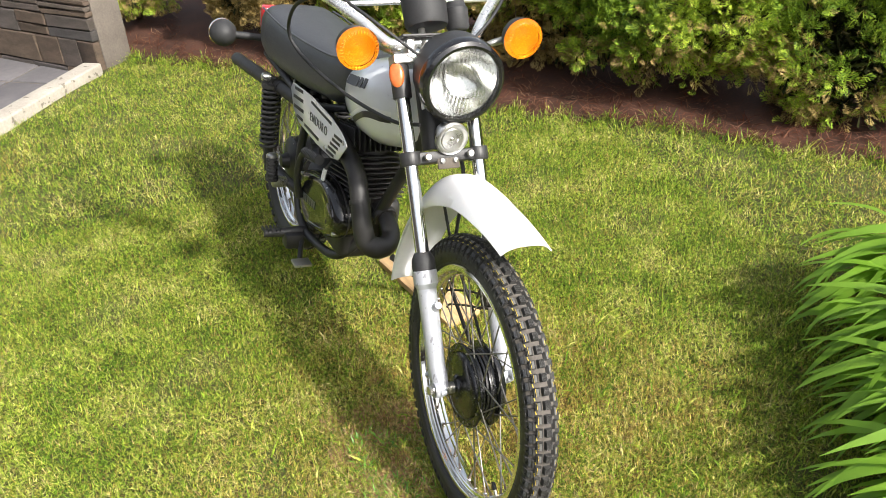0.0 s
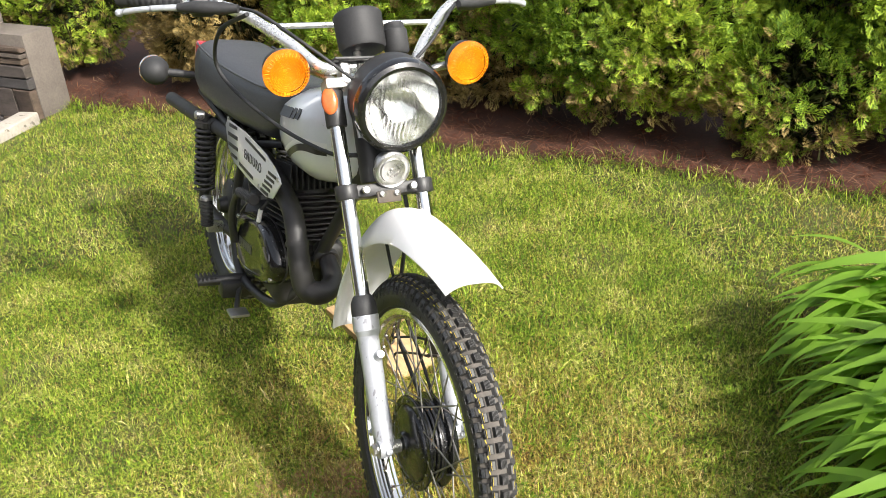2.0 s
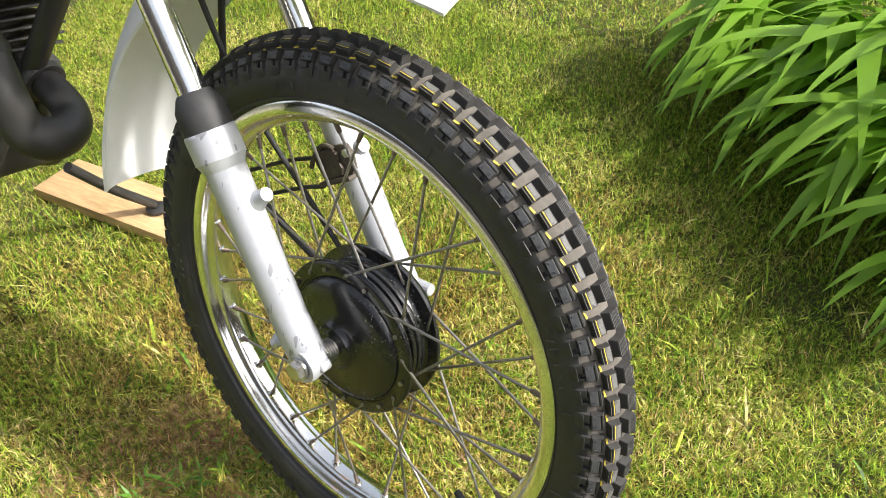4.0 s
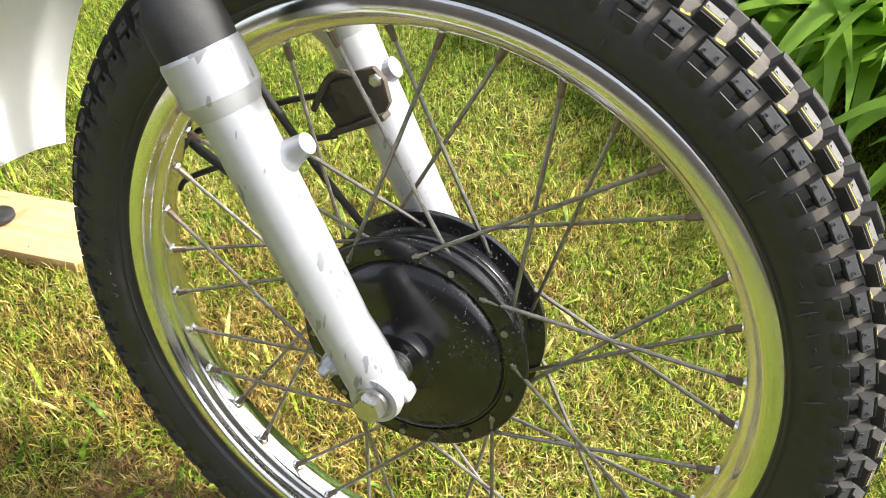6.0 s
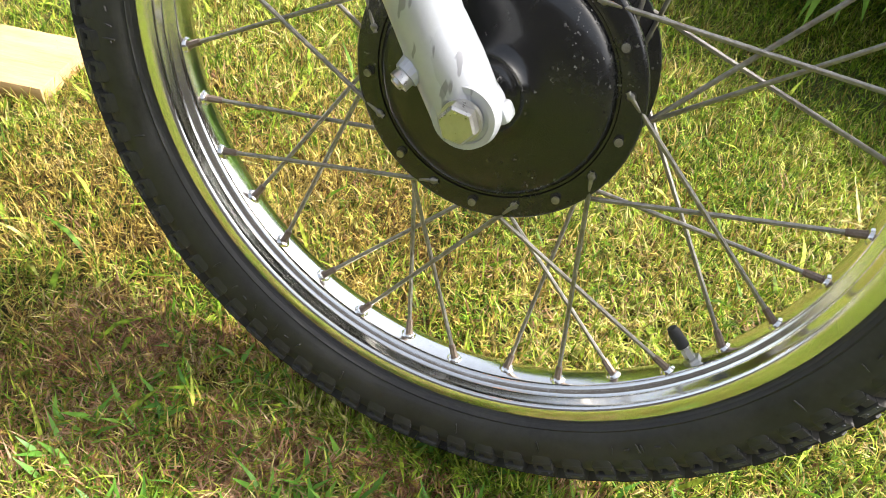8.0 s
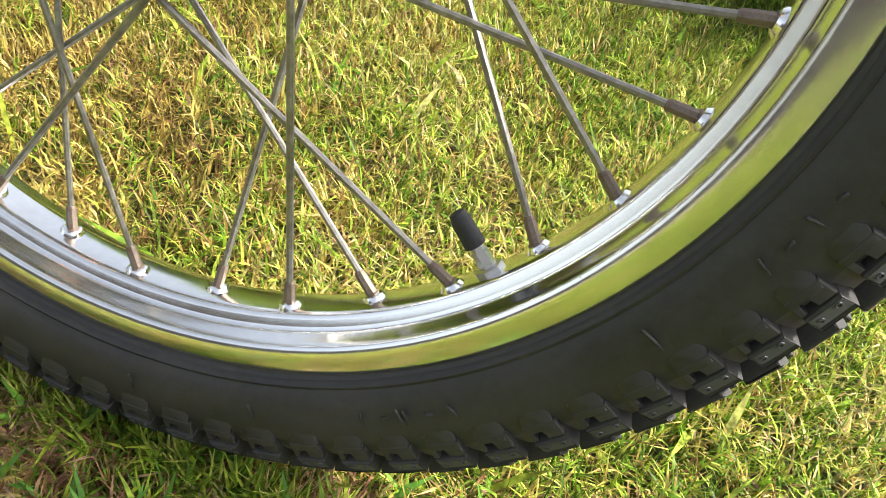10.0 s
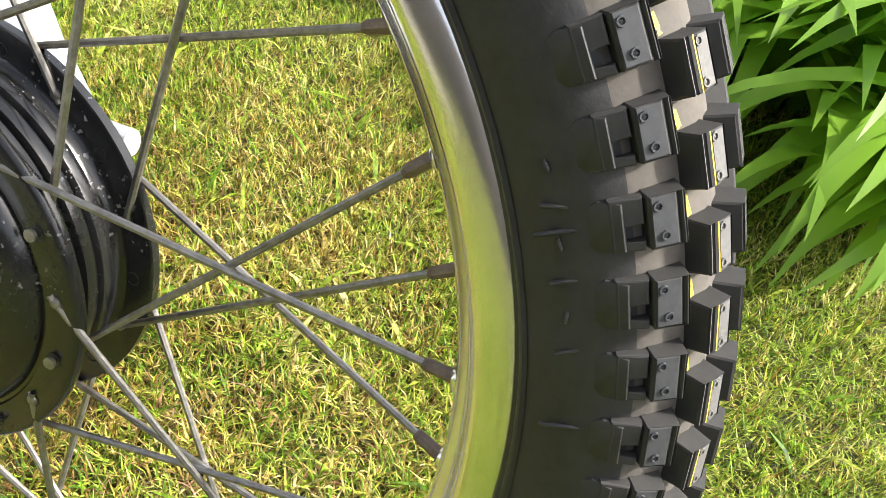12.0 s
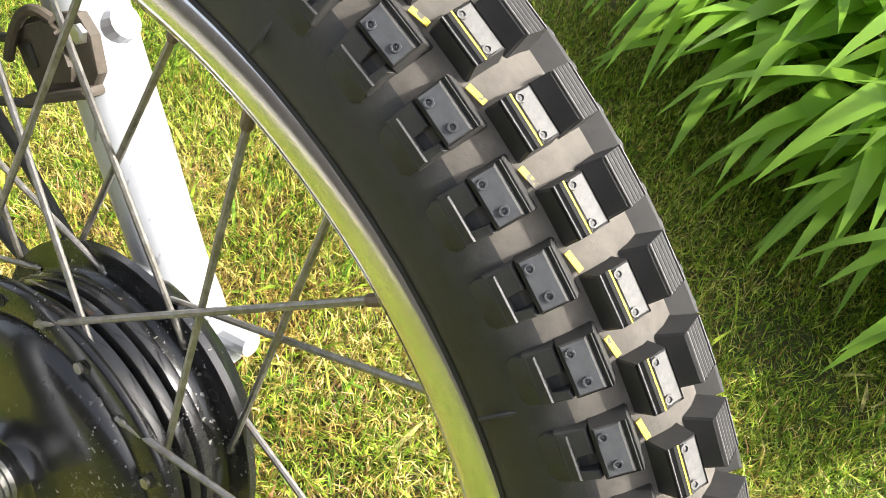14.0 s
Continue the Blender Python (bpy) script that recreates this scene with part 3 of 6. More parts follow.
def conifer(s, back, lobes, mat, label, n, dry=0.0):
    """A clipped conifer: stems, inner twigs darkened as if in shade, and lobes of sprays given as (along, out, height,
    radius).
    """
    at = BED_P + s * BED_D - (back - 0.12) * BED_N
    tree = thing("conifer", Matrix.Translation((at[0], at[1], 0.02)), label, "hedge conifer", "hedge")
    stems = bmesh.new()
    rr = random.Random(int(s * 100))
    for k in range(5):
        a = rr.uniform(0, 6.28)
        x, y = 0.12 * math.cos(a), 0.12 * math.sin(a)
        tube([(x, y, 0), (x * 2, y * 2, 0.4), (x * 3 + rr.uniform(-0.1, 0.1), y * 3, 0.75), (x * 3.4, y * 3.4, 1.0)], [0.035, 0.03, 0.022, 0.008], 7, 4, bm=stems)
    part("trunk", stems, TWIG, tree, "bare brown stems")
    tw = bmesh.new()
    for k in range(70):
        a = rr.uniform(0, 6.28)
        h = rr.uniform(0.05, 0.6)
        r = rr.uniform(0.2, 0.42)
        tube([(0.1 * math.cos(a), 0.1 * math.sin(a), h), (r * 0.6 * math.cos(a), r * 0.6 * math.sin(a), h + 0.1), (r * math.cos(a + 0.3), r * math.sin(a + 0.3), h + rr.uniform(-0.12, 0.12))], [0.009, 0.006, 0.002], 5, 3, bm=tw)
    part("twig_tangle", tw, TWIG, tree, "thin bare grey-brown twigs")
    P, O = [], []
    total = sum(r * r for *_, r in lobes)
    per = 90
    for al, ou, h, r in lobes:
        m = max(3, int(n * r * r / total / per))
        c = np.array((*(al * BED_D + ou * BED_N), h - 0.13))
        d = rng.normal(0, 1, (m * 3, 3))
        d /= np.linalg.norm(d, axis=1)[:, None]
        d = d[d[:, 0] * BED_N[0] + d[:, 1] * BED_N[1] > -0.25][:m]
        tuft = c + d * (r * rng.uniform(0.78, 1.06, len(d)))[:, None]
        rad = rng.uniform(0.08, 0.16, len(d))
        q = rng.normal(0, 1, (len(d), per, 3)) + 1.1 * d[:, None] + np.array((0, 0, 0.45))
        q /= np.linalg.norm(q, axis=2)[..., None]
        P.append((tuft[:, None] + q * rad[:, None, None] * rng.uniform(0.45, 1.0, (len(d), per, 1)) * np.array((1, 1, 0.8))).reshape(-1, 3))
        O.append((0.6 * q + 0.5 * d[:, None]).reshape(-1, 3))
    P, O = np.concatenate(P), np.concatenate(O)
    O /= np.linalg.norm(O, axis=1)[:, None]
    ok = P[:, 2] > 0.05 + 0.05 * np.sin(P[:, 0] * 8)
    P, O = P[ok], O[ok]
    bare = 0.5 + 0.5 * np.sin(P[:, 0] * 4.3 + s * 3) * np.sin(P[:, 2] * 5.1 + P[:, 1] * 3)
    low = np.clip(1.1 - P[:, 2] * 2.2, 0, 1)
    pick = rng.uniform(0, 1, len(P)) < dry * (0.35 + 1.3 * bare) + 0.62 * low
    for sel, mm, nm in ((~pick, mat, "crown"), (pick, THUJA_DRY, "dry_foliage")):
        if sel.any():
            part(nm, sprays(nm, P[sel], O[sel], (0.036, 0.078), mm), mm, tree)
    # shade within the crown: dark sprays set behind the outer ones
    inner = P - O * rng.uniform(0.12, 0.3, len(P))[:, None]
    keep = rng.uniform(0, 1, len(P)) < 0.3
    part("inner_foliage", sprays("inner_foliage", inner[keep], O[keep], (0.10, 0.2), THUJA_SHADE, TWIG_F), THUJA_SHADE, tree, "inner twigs with the crown's shade put into their colour")
    return tree


conifer(-0.35, 0.72, [(0, 0.05, 0.80, 0.45), (-0.4, 0.1, 0.9, 0.42), (0.3, 0.12, 0.68, 0.35), (0, 0, 1.05, 0.45), (-0.2, 0.2, 0.56, 0.28)], THUJA, "dense green clipped conifer in the hedge", 14500, 0.1)
conifer(1.0, 0.78, [(0, 0, 0.75, 0.48), (0.25, 0.12, 0.45, 0.3), (-0.25, 0.1, 0.5, 0.32), (0, 0, 1.0, 0.42)], THUJA_DRY, "browned conifer with dry bare patches in the hedge", 13500, 0.5)
conifer(1.82, 0.70, [(0, 0.12, 0.62, 0.34), (0, 0.2, 0.37, 0.25), (0.05, 0.05, 0.95, 0.36)], THUJA, "narrow yellow-green conifer in the hedge", 13500, 0.1)
conifer(2.55, 0.85, [(0, 0, 0.85, 0.45), (0.1, 0.1, 0.5, 0.3), (-0.2, 0.05, 0.42, 0.28), (0, 0, 1.0, 0.42)], THUJA, "green conifer with bare brown twigs low in the hedge", 13500, 0.45)
conifer(3.32, 0.82, [(0, 0.1, 0.78, 0.5), (-0.2, 0.18, 0.62, 0.36), (0.2, 0.18, 0.64, 0.36), (0, 0.05, 1.0, 0.46), (0, 0.24, 0.42, 0.22)], THUJA, "bright green clipped conifer in the hedge", 21000, 0.06)
conifer(4.30, 0.82, [(0.05, 0.05, 0.9, 0.42), (-0.2, 0.28, 0.44, 0.30), (0.3, 0.14, 0.62, 0.36), (0.1, 0, 1.0, 0.42)], THUJA, "bright green conifer with a low round lobe in the hedge", 19000, 0.06)
conifer(5.30, 0.75, [(0, -0.1, 0.62, 0.45), (0, 0.1, 0.42, 0.35)], THUJA, "green clipped conifer in the hedge", 11000, 0.1)
conifer(6.3, 0.75, [(0, -0.1, 0.6, 0.45), (0.1, 0.1, 0.4, 0.35)], THUJA, "green clipped conifer in the hedge", 8000, 0.1)

# ---- stone wall, kerb and paving ----
WALL_M = Matrix.Translation((0.634, -3.875, -0.14)) @ Matrix.Rotation(radians(-51), 4, "Z")
STEP = 0.40  # where the low end of the wall meets the full height
wall_bm = block((2.6, 0.22, 0.86), (STEP + 1.3, -0.13, 0.43), 0.004)
block((STEP, 0.20, 0.60), (STEP / 2, -0.13, 0.30), 0.004, bm=wall_bm)
wall = new("wall_garden", finish("wall_garden", wall_bm, MORTAR))
wall.matrix_world = WALL_M
tagged(wall, "garden wall of coursed buff and grey stone", "stone wall", kind="structure")
rw = random.Random(3)
z = 0.02
while z < 0.82:
    h = min(rw.choice((0.10, 0.14, 0.18)), 0.87 - z)
    x = 0.0 if z < 0.5 else STEP
    while x < STEP + 2.3:
        ln = rw.uniform(0.14, 0.42)
        cuts = rw.choice(((0, 1), (0, 1), (0, 0.45, 1), (0, 0.6, 1), (0, 0.35, 0.7, 1)))
        for a, b in zip(cuts, cuts[1:]):
            hh = h * (b - a)
            st = block((ln - 0.007, 0.05, hh - 0.007), (0, 0, 0), 0.005, 1)
            for v in st.verts:
                v.co += Vector((rw.uniform(-0.006, 0.006), rw.uniform(-0.003, 0.003), rw.uniform(-0.005, 0.005)))
            part("stone", st, STONE, wall, m=Matrix.Translation((x + ln / 2, -0.008 + rw.uniform(-0.004, 0.004), z + h * (a + b) / 2)) @ Matrix.Rotation(rw.uniform(-0.02, 0.02), 4, "Y"), angle=25)
        x += ln
    z += h
part("coping", block((2.6, 0.30, 0.05), (STEP + 1.28, -0.125, 0.885), 0.012), STONE, wall, "flat stone coping")
kerb_m = Matrix.Translation((*KERB_P, 0)) @ Matrix.Rotation(math.atan2(KERB_D[1], KERB_D[0]), 4, "Z")
kerb = new("kerb", finish("kerb", block((0.02, 0.02, 0.02), (0.3, -0.1, 0.01), 0), KERB))
kerb.matrix_world = kerb_m
tagged(kerb, "pale weathered concrete kerb edging the lawn", "kerb", kind="structure")
for k in range(5):
    part("kerb_stone", block((0.892, 0.12, 0.20), (0.45 + 0.9 * k, -0.06, -0.04), 0.012, 3), KERB, kerb)
pav = new("paving", finish("paving", block((6, 3.0, 0.1), (2.4, -1.66, -0.105), 0.0), MORTAR))
pav.matrix_world = kerb_m
tagged(pav, "grey slate paving with pale joints", "paving", kind="structure")
for i in range(8):
    for j in range(6):
        part("slab", block((0.58, 0.43, 0.03), (-0.2 + 0.6 * i, -0.38 - 0.45 * j, -0.062), 0.006), PAVING, pav)


# ---- sword-leaved plants beside the lawn ----
def sword(length, width, droop, fold, seed):
    """One arching leaf from its root at the origin, leaning towards +x."""
    r = random.Random(seed)
    bm = bmesh.new()
    rows, n = [], 12
    x = z = 0.0
    ang = radians(82)
    for k in range(n + 1):
        t = k / n
        wd = width * (0.55 + 0.9 * t) * (1 - t ** 3.0) if t < 0.55 else width * (1 - ((t - 0.55) / 0.45) ** 1.6) * 0.87
        wd = max(wd, 0.0006)
        tw = fold * (1 - t)
        rows.append([bm.verts.new((x, -wd / 2, z + wd * tw)), bm.verts.new((x, 0, z)), bm.verts.new((x, wd / 2, z + wd * tw))])
        x += math.cos(ang) * length / n
        z += math.sin(ang) * length / n
        ang -= droop / n * (0.5 + 1.3 * t)
    for a, b in zip(rows, rows[1:]):
        bm.faces.new((a[0], a[1], b[1], b[0]))
        bm.faces.new((a[1], a[2], b[2], b[1]))
    return finish("leaf", bm, BLADE, True, 60)


SWORDS = [sword(0.62 + 0.05 * k, 0.046 + 0.005 * (k % 4), radians(72 + 9 * (k % 5)), 0.16, k) for k in range(8)]
TIPS = [sum((v.co for v in list(me.vertices)[-3:]), Vector()) / 3 for me in SWORDS]
rs = random.Random(11)
EDGE_P, EDGE_D, EDGE_N = Vector((-0.88, 0.14, 0)), Vector((0.63, 0.777, 0)), Vector((0.777, -0.63, 0))  # how far the leaves reach over the lawn


def sword_plant(x, y, n, spread, size, low):
    """A clump; a share low of its leaves hangs over the lawn, the others stand up in it."""
    at = Matrix.Translation((x, y, 0.0))
    plant = thing("sword_leaf_plant", at, "clump of long arching bright green sword-shaped leaves", "plant", "leafy clumps by the lawn")
    stock = bmesh.new()
    for k in range(9):
        a = rs.uniform(0, 6.28)
        tube([(0.03 * math.cos(a), 0.03 * math.sin(a), 0), (0.04 * math.cos(a), 0.04 * math.sin(a), 0.12)], [0.012, 0.004], 6, bm=stock)
    part("rootstock", stock, BLADE, plant)
    for k in range(n):
        hang = rs.random() < low
        for _ in range(40):
            a = radians(-16) + rs.gauss(0, 0.36) if hang or rs.random() < 0.7 else rs.uniform(0, 6.28)
            r = rs.uniform(0, spread)
            b = rs.uniform(0, 6.28)
            m = Matrix.Translation((r * math.cos(b), r * math.sin(b), 0)) @ Matrix.Rotation(a, 4, "Z") @ Matrix.Rotation(rs.uniform(0.40, 0.85) if hang else rs.uniform(0.25, 0.8), 4, "Y") @ Matrix.Rotation(rs.gauss(0, 0.22), 4, "X") @ Matrix.Scale(size * rs.uniform(0.75, 1.1), 4)
            i = rs.randrange(8)
            tip = at @ m @ TIPS[i]
            over, along = (tip - EDGE_P).dot(EDGE_N), (tip - EDGE_P).dot(EDGE_D)
            if hang and -0.22 < over < 0.0 and 0.04 < tip.z < 0.32 and -0.5 < along < 0.5:
                break
            if not hang and over < -0.03 - 0.2 * rs.random() and tip.z > 0.2 and -0.75 < along < 0.42:
                break
        else:
            continue
        part("leaf", SWORDS[i], BLADE, plant, m=m)
    return plant


for row, n, sz, low in ((0.52, 11, 0.88, 0.75), (0.66, 12, 1.0, 0.5), (0.86, 9, 1.0, 0.15), (1.09, 7, 1.0, 0.0)):
    for k in range(0 if low > 0.2 else 2, 8):
        p = EDGE_P + EDGE_D * (-0.84 + 0.165 * k + rs.uniform(-0.05, 0.05)) - EDGE_N * (row + rs.uniform(-0.05, 0.05))
        sword_plant(p.x, p.y, n, 0.09, sz * (1.0 if k > 1 else 0.9), low)

# ---- board under the side stand ----
board = thing("timber_board", Matrix.Translation((-0.305, -0.645, 0.0)) @ Matrix.Rotation(math.atan2(-0.98, 0.17), 4, "Z"), "pale sawn timber offcut lying on the lawn", "wooden board")
part("plank", block((0.46, 0.125, 0.024), (0.23, 0, 0.016), 0.002), TIMBER, board)

# ---- plain unseen walls added behind the camera: close the garden, darken reflections ----
for nm, px_, py_, sx_, sy_ in (("wall_south", 0.0, 9.0, 22.0, 0.25), ("wall_east", 7.0, 2.0, 0.25, 16.0), ("wall_west", -9.0, 2.0, 0.25, 16.0)):
    w_ = new(nm, finish(nm, block((sx_, sy_, 3.8 if nm == "wall_east" else 2.6), (0, 0, 1.9 if nm == "wall_east" else 1.3), 0.01), THUJA_SHADE if nm == "wall_west" else STONE))
    w_.matrix_world = Matrix.Translation((px_, py_, 0))
    tagged(w_, "plain unseen wall added to darken reflections", "wall", kind="structure")


# ---- the motorcycle ----
bike = thing("motorcycle", B, "old silver, white and black trail motorcycle on its side stand", "motorcycle")
RAKE, AXLE_Z = 28.0, 0.345
FK = Matrix.Translation((0, -0.015, AXLE_Z)) @ Matrix.Rotation(radians(RAKE), 4, "X") @ Matrix.Rotation(radians(2.2), 4, "Y")  # x right, y ahead of the legs, z up along them
STEER = 4.4
_up = Vector((0, -math.sin(radians(RAKE)), math.cos(radians(RAKE))))
RE = Matrix.Translation((-0.0138, -0.3479, 0.7106)) @ Euler([radians(a) for a in (-0.95, -0.59, -0.61)]).to_matrix().to_4x4() @ Matrix.Translation((0, 0.285, -0.7 + AXLE_Z)) @ Matrix.Rotation(radians(STEER), 4, _up) @ Matrix.Translation((0, 0.015, -AXLE_Z))
WC = Matrix.Translation((0, 0, AXLE_Z))


def mirrored(points):
    return points + [(-a, r) for a, r in points[::-1] if abs(a) > 1e-9]


def tyre_profile(r_bead, r_top, half):
    k = r_top - r_bead
    pts = [(0.62 * half, r_bead - 0.003), (0.66 * half, r_bead + 0.05 * k), (0.83 * half, r_bead + 0.22 * k), (0.97 * half, r_bead + 0.44 * k), (half, r_bead + 0.6 * k),
           (0.95 * half, r_bead + 0.75 * k), (0.78 * half, r_bead + 0.9 * k), (0.42 * half, r_bead + 0.98 * k), (0, r_top)]
    return mirrored(pts)


def knob_mesh(name, lx, ly, h, strips, tread_mat, pips=(), grooves=0.0013):
    """A tread block: x across the tyre, y along it, z outwards. strips: (from, to, kind) across its top, as shares of its width,
    in turn; kind "groove" or "line"; pips: places of small ringed pips."""
    bm = bmesh.new()
    line = [(-0.5, h - 0.0009, 0), (-0.46, h, 1)]
    for a, b, kind in strips:
        z = {"groove": h - grooves, "line": h + 0.0004}[kind]
        mat = {"groove": 0, "line": 2}[kind]
        line += [(a, h, mat), (a + 0.012, z, mat), (b - 0.012, z, mat), (b, h, 1)]
    line += [(0.46, h, 0), (0.5, h - 0.0009, 0)]
    ends = [[bm.verts.new((u * lx, v * ly / 2, z)) for u, z, _ in line] for v in (-1, 1)]
    for k in range(len(line) - 1):
        bm.faces.new((ends[0][k], ends[0][k + 1], ends[1][k + 1], ends[1][k])).material_index = line[k][2]
    foot = {(u, v): bm.verts.new((u * lx * 0.58, v * ly * 0.575, -0.004)) for u in (-1, 1) for v in (-1, 1)}
    bm.faces.new([*ends[0], foot[1, -1], foot[-1, -1]])
    bm.faces.new([*ends[1][::-1], foot[-1, 1], foot[1, 1]])
    bm.faces.new((ends[0][-1], ends[1][-1], foot[1, 1], foot[1, -1]))
    bm.faces.new((ends[1][0], ends[0][0], foot[-1, -1], foot[-1, 1]))
    bmesh.ops.recalc_face_normals(bm, faces=bm.faces)
    crisp = [e for e in bm.edges if len(e.link_faces) == 2 and e.calc_length() > 0.006 and e.calc_face_angle(0) > 0.6]
    bmesh.ops.bevel(bm, geom=crisp, offset=0.0007, segments=1, affect="EDGES", material=0)
    for x, y in pips:
        q = lathe([(h - 0.0002, 0.0016), (h + 0.0006, 0.0015), (h + 0.0006, 0.0010), (h, 0.0009), (h + 0.0003, 0.0)], 8, "Z", m=Matrix.Translation((x * lx, y * ly, 0)))
        for f in q.faces:
            f.material_index = 1
        join(bm, q)
    return finish(name, bm, [KNOB, tread_mat, YELLOW], False)


def round_wheel(a):
    """The pose at angle a (from ahead, upwards) round the axle: y along the way, z outwards."""
    return Matrix.Rotation(a - math.pi / 2, 4, "X")


# front tyre
TYRE = [(0.0228, 0.2752), (0.0264, 0.2797), (0.0308, 0.2850), (0.0332, 0.2912), (0.0343, 0.2975), (0.0343, 0.3045), (0.0331, 0.3105), (0.0304, 0.3165), (0.0270, 0.3215), (0.0226, 0.3264), (0.0176, 0.3310), (0.0120, 0.3346), (0.0060, 0.3363), (0.0, 0.3368)]
tyre_bm = lathe(mirrored(TYRE), 144)
for f in tyre_bm.faces:
    c = f.calc_center_median()
    f.material_index = 1 if math.hypot(c.y, c.z) > 0.3165 else 0
tyre = part("front_tyre", tyre_bm, [RUBBER, RUBBER_DUSTY], bike, "black rubber trail tyre with worn knobs", WC)
SHOULDER = knob_mesh("knob", 0.0112, 0.0158, 0.0070, ((-0.34, -0.27, "groove"),), KNOB_TOP, ((0.24, -0.29), (0.10, 0.27)))
CENTRE = knob_mesh("knob", 0.0112, 0.0158, 0.0082, ((0.10, 0.20, "line"), (0.29, 0.36, "groove")), KNOB_WORN, ((-0.03, -0.36), (-0.03, 0.36)))
RIBBED = knob_mesh("knob", 0.0130, 0.0158, 0.0086, [(-0.40 + 0.17 * k, -0.355 + 0.17 * k, "groove") for k in range(5)], KNOB_RIBBED, (), 0.0010)
LUG = finish("side_lug", slab([(-0.0052, -0.0060), (0.0046, -0.0066), (0.0080, -0.0020), (0.0076, 0.0058), (-0.0066, 0.0058), (-0.0076, -0.0010)], 0.0022, "X", 0.0006), RUBBER, True, 30)
LEDGE = finish("ledge", slab([(0.0, -0.0080), (0.0096, -0.0080), (0.0096, 0.0082), (0.0, 0.0082), (0.0, 0.0052), (0.0078, 0.0052), (0.0078, 0.0002), (0.0, 0.0002)], 0.0085, "Z", 0.0007), KNOB, False)  # a step with a square notch beside each shoulder knob
N_KNOB, KNOB_A = 80, radians(0.82)  # rows: shoulder, lined, ribbed crown, and the two on the other side
ROWS = ((SHOULDER, 0.0309, 0.3267, 61, 0.0, 0.0070), (CENTRE, 0.0186, 0.3393, 31, 0.5, 0.0082), (RIBBED, -0.0003, 0.3453, 0, 0.5, 0.0086), (CENTRE, -0.0186, 0.3393, -31, 0.0, 0.0082), (SHOULDER, -0.0309, 0.3267, -61, 0.5, 0.0070))
far_rows = bmesh.new()
for row, (me, x, r, tilt, shift, h) in enumerate(ROWS):
    t = radians(tilt)
    base = Matrix.Translation((x - h * math.sin(t), 0, r - h * math.cos(t))) @ Matrix.Rotation(t, 4, "Y")
    if tilt < 0:
        base = base @ Matrix.Rotation(math.pi, 4, "Z")
    for k in range(N_KNOB):
        a = KNOB_A + 2 * math.pi * (k + shift) / N_KNOB
        if row < 3:
            part("knob", me, None, tyre, m=round_wheel(a) @ base)
        else:
            n0 = len(far_rows.verts)
            far_rows.from_mesh(me)
            bmesh.ops.transform(far_rows, matrix=round_wheel(a) @ base, verts=list(far_rows.verts)[n0:])
        if row == 0:
            part("ledge", LEDGE, None, tyre, m=round_wheel(a) @ base @ Matrix.Translation((0.0054, 0, 0.0018)) @ Matrix.Rotation(radians(16), 4, "Y"))
            part("side_lug", LUG, None, tyre, m=round_wheel(a) @ Matrix.Translation((0.0336, 0, 0.3092)) @ Matrix.Rotation(radians(6), 4, "Y"))
            if k < 40:
                dab = block((0.0019, 0.0066, 0.0006), (0, 0, 0), 0, m=round_wheel(a) @ Matrix.Translation((0.0205, 0, 0.3304)) @ Matrix.Rotation(radians(34), 4, "Y") @ Matrix.Rotation(radians(12), 4, "Z"))
                part("paint_mark", dab, YELLOW, tyre)
tagged(part("far_tread", far_rows, [KNOB, KNOB_WORN, YELLOW], tyre, smooth=False), kind="stuff")
# moulded ring and small raised ribs on the side wall
for sx in (1, -1):
    bm = lathe([(sx * 0.0258, 0.2787), (sx * 0.0278, 0.2794), (sx * 0.0292, 0.2806), (sx * 0.0288, 0.2822)], 128)
    part("bead_ring", bm, RUBBER, tyre)
for k in range(18):
    bm = block((0.0016, 0.0016, 0.016), (0.0345, 0, 0.2965), 0.0006, 1, m=Matrix.Rotation(2 * math.pi * (k + 0.3 * math.sin(k * 5)) / 18, 4, "X") @ Matrix.Translation((0.0346, 0, 0.2965)) @ Matrix.Rotation(radians(-12), 4, "Y") @ Matrix.Translation((-0.0345, 0, -0.2965)))
    part("side_rib", bm, RUBBER, tyre)

for a0, n, r0 in ((20, 6, 0.296), (100, 5, 0.297), (178, 6, 0.294), (232, 7, 0.297), (300, 5, 0.295), (338, 4, 0.296)):
    for k in range(n):
        m = Matrix.Rotation(radians(a0 + 2.3 * k) - math.pi / 2, 4, "X") @ Matrix.Translation((0.0344, 0, r0)) @ Matrix.Rotation(radians(-13), 4, "Y") @ Matrix.Rotation(0.25 * math.sin(k * 4 + a0), 4, "X")
        part("moulded_bar", block((0.0018, 0.0012 + 0.0030 * (k % 2), 0.0085 - 0.0072 * (k % 2)), (0, 0, 0), 0.0004, 1, m=m), KNOB, tyre)

# front rim
rim_pts = [(0, 0.2512), (0.0070, 0.2514), (0.0100, 0.2521), (0.0118, 0.2540), (0.0128, 0.2570), (0.0140, 0.2586), (0.0160, 0.2594), (0.0205, 0.2606), (0.0230, 0.2613), (0.0242, 0.2619), (0.0251, 0.2632), (0.0257, 0.2648), (0.0259, 0.2668), (0.0258, 0.2692), (0.0256, 0.2718), (0.0252, 0.2744), (0.0245, 0.2766), (0.0232, 0.2786),
           (0.0205, 0.2690), (0.012, 0.2640), (0, 0.2630)]
prof = rim_pts + [(-a, r) for a, r in rim_pts[::-1] if a > 1e-9]
prof.append(prof[0])
rim_bm = lathe(prof, 144)
FV = radians(-43.7)
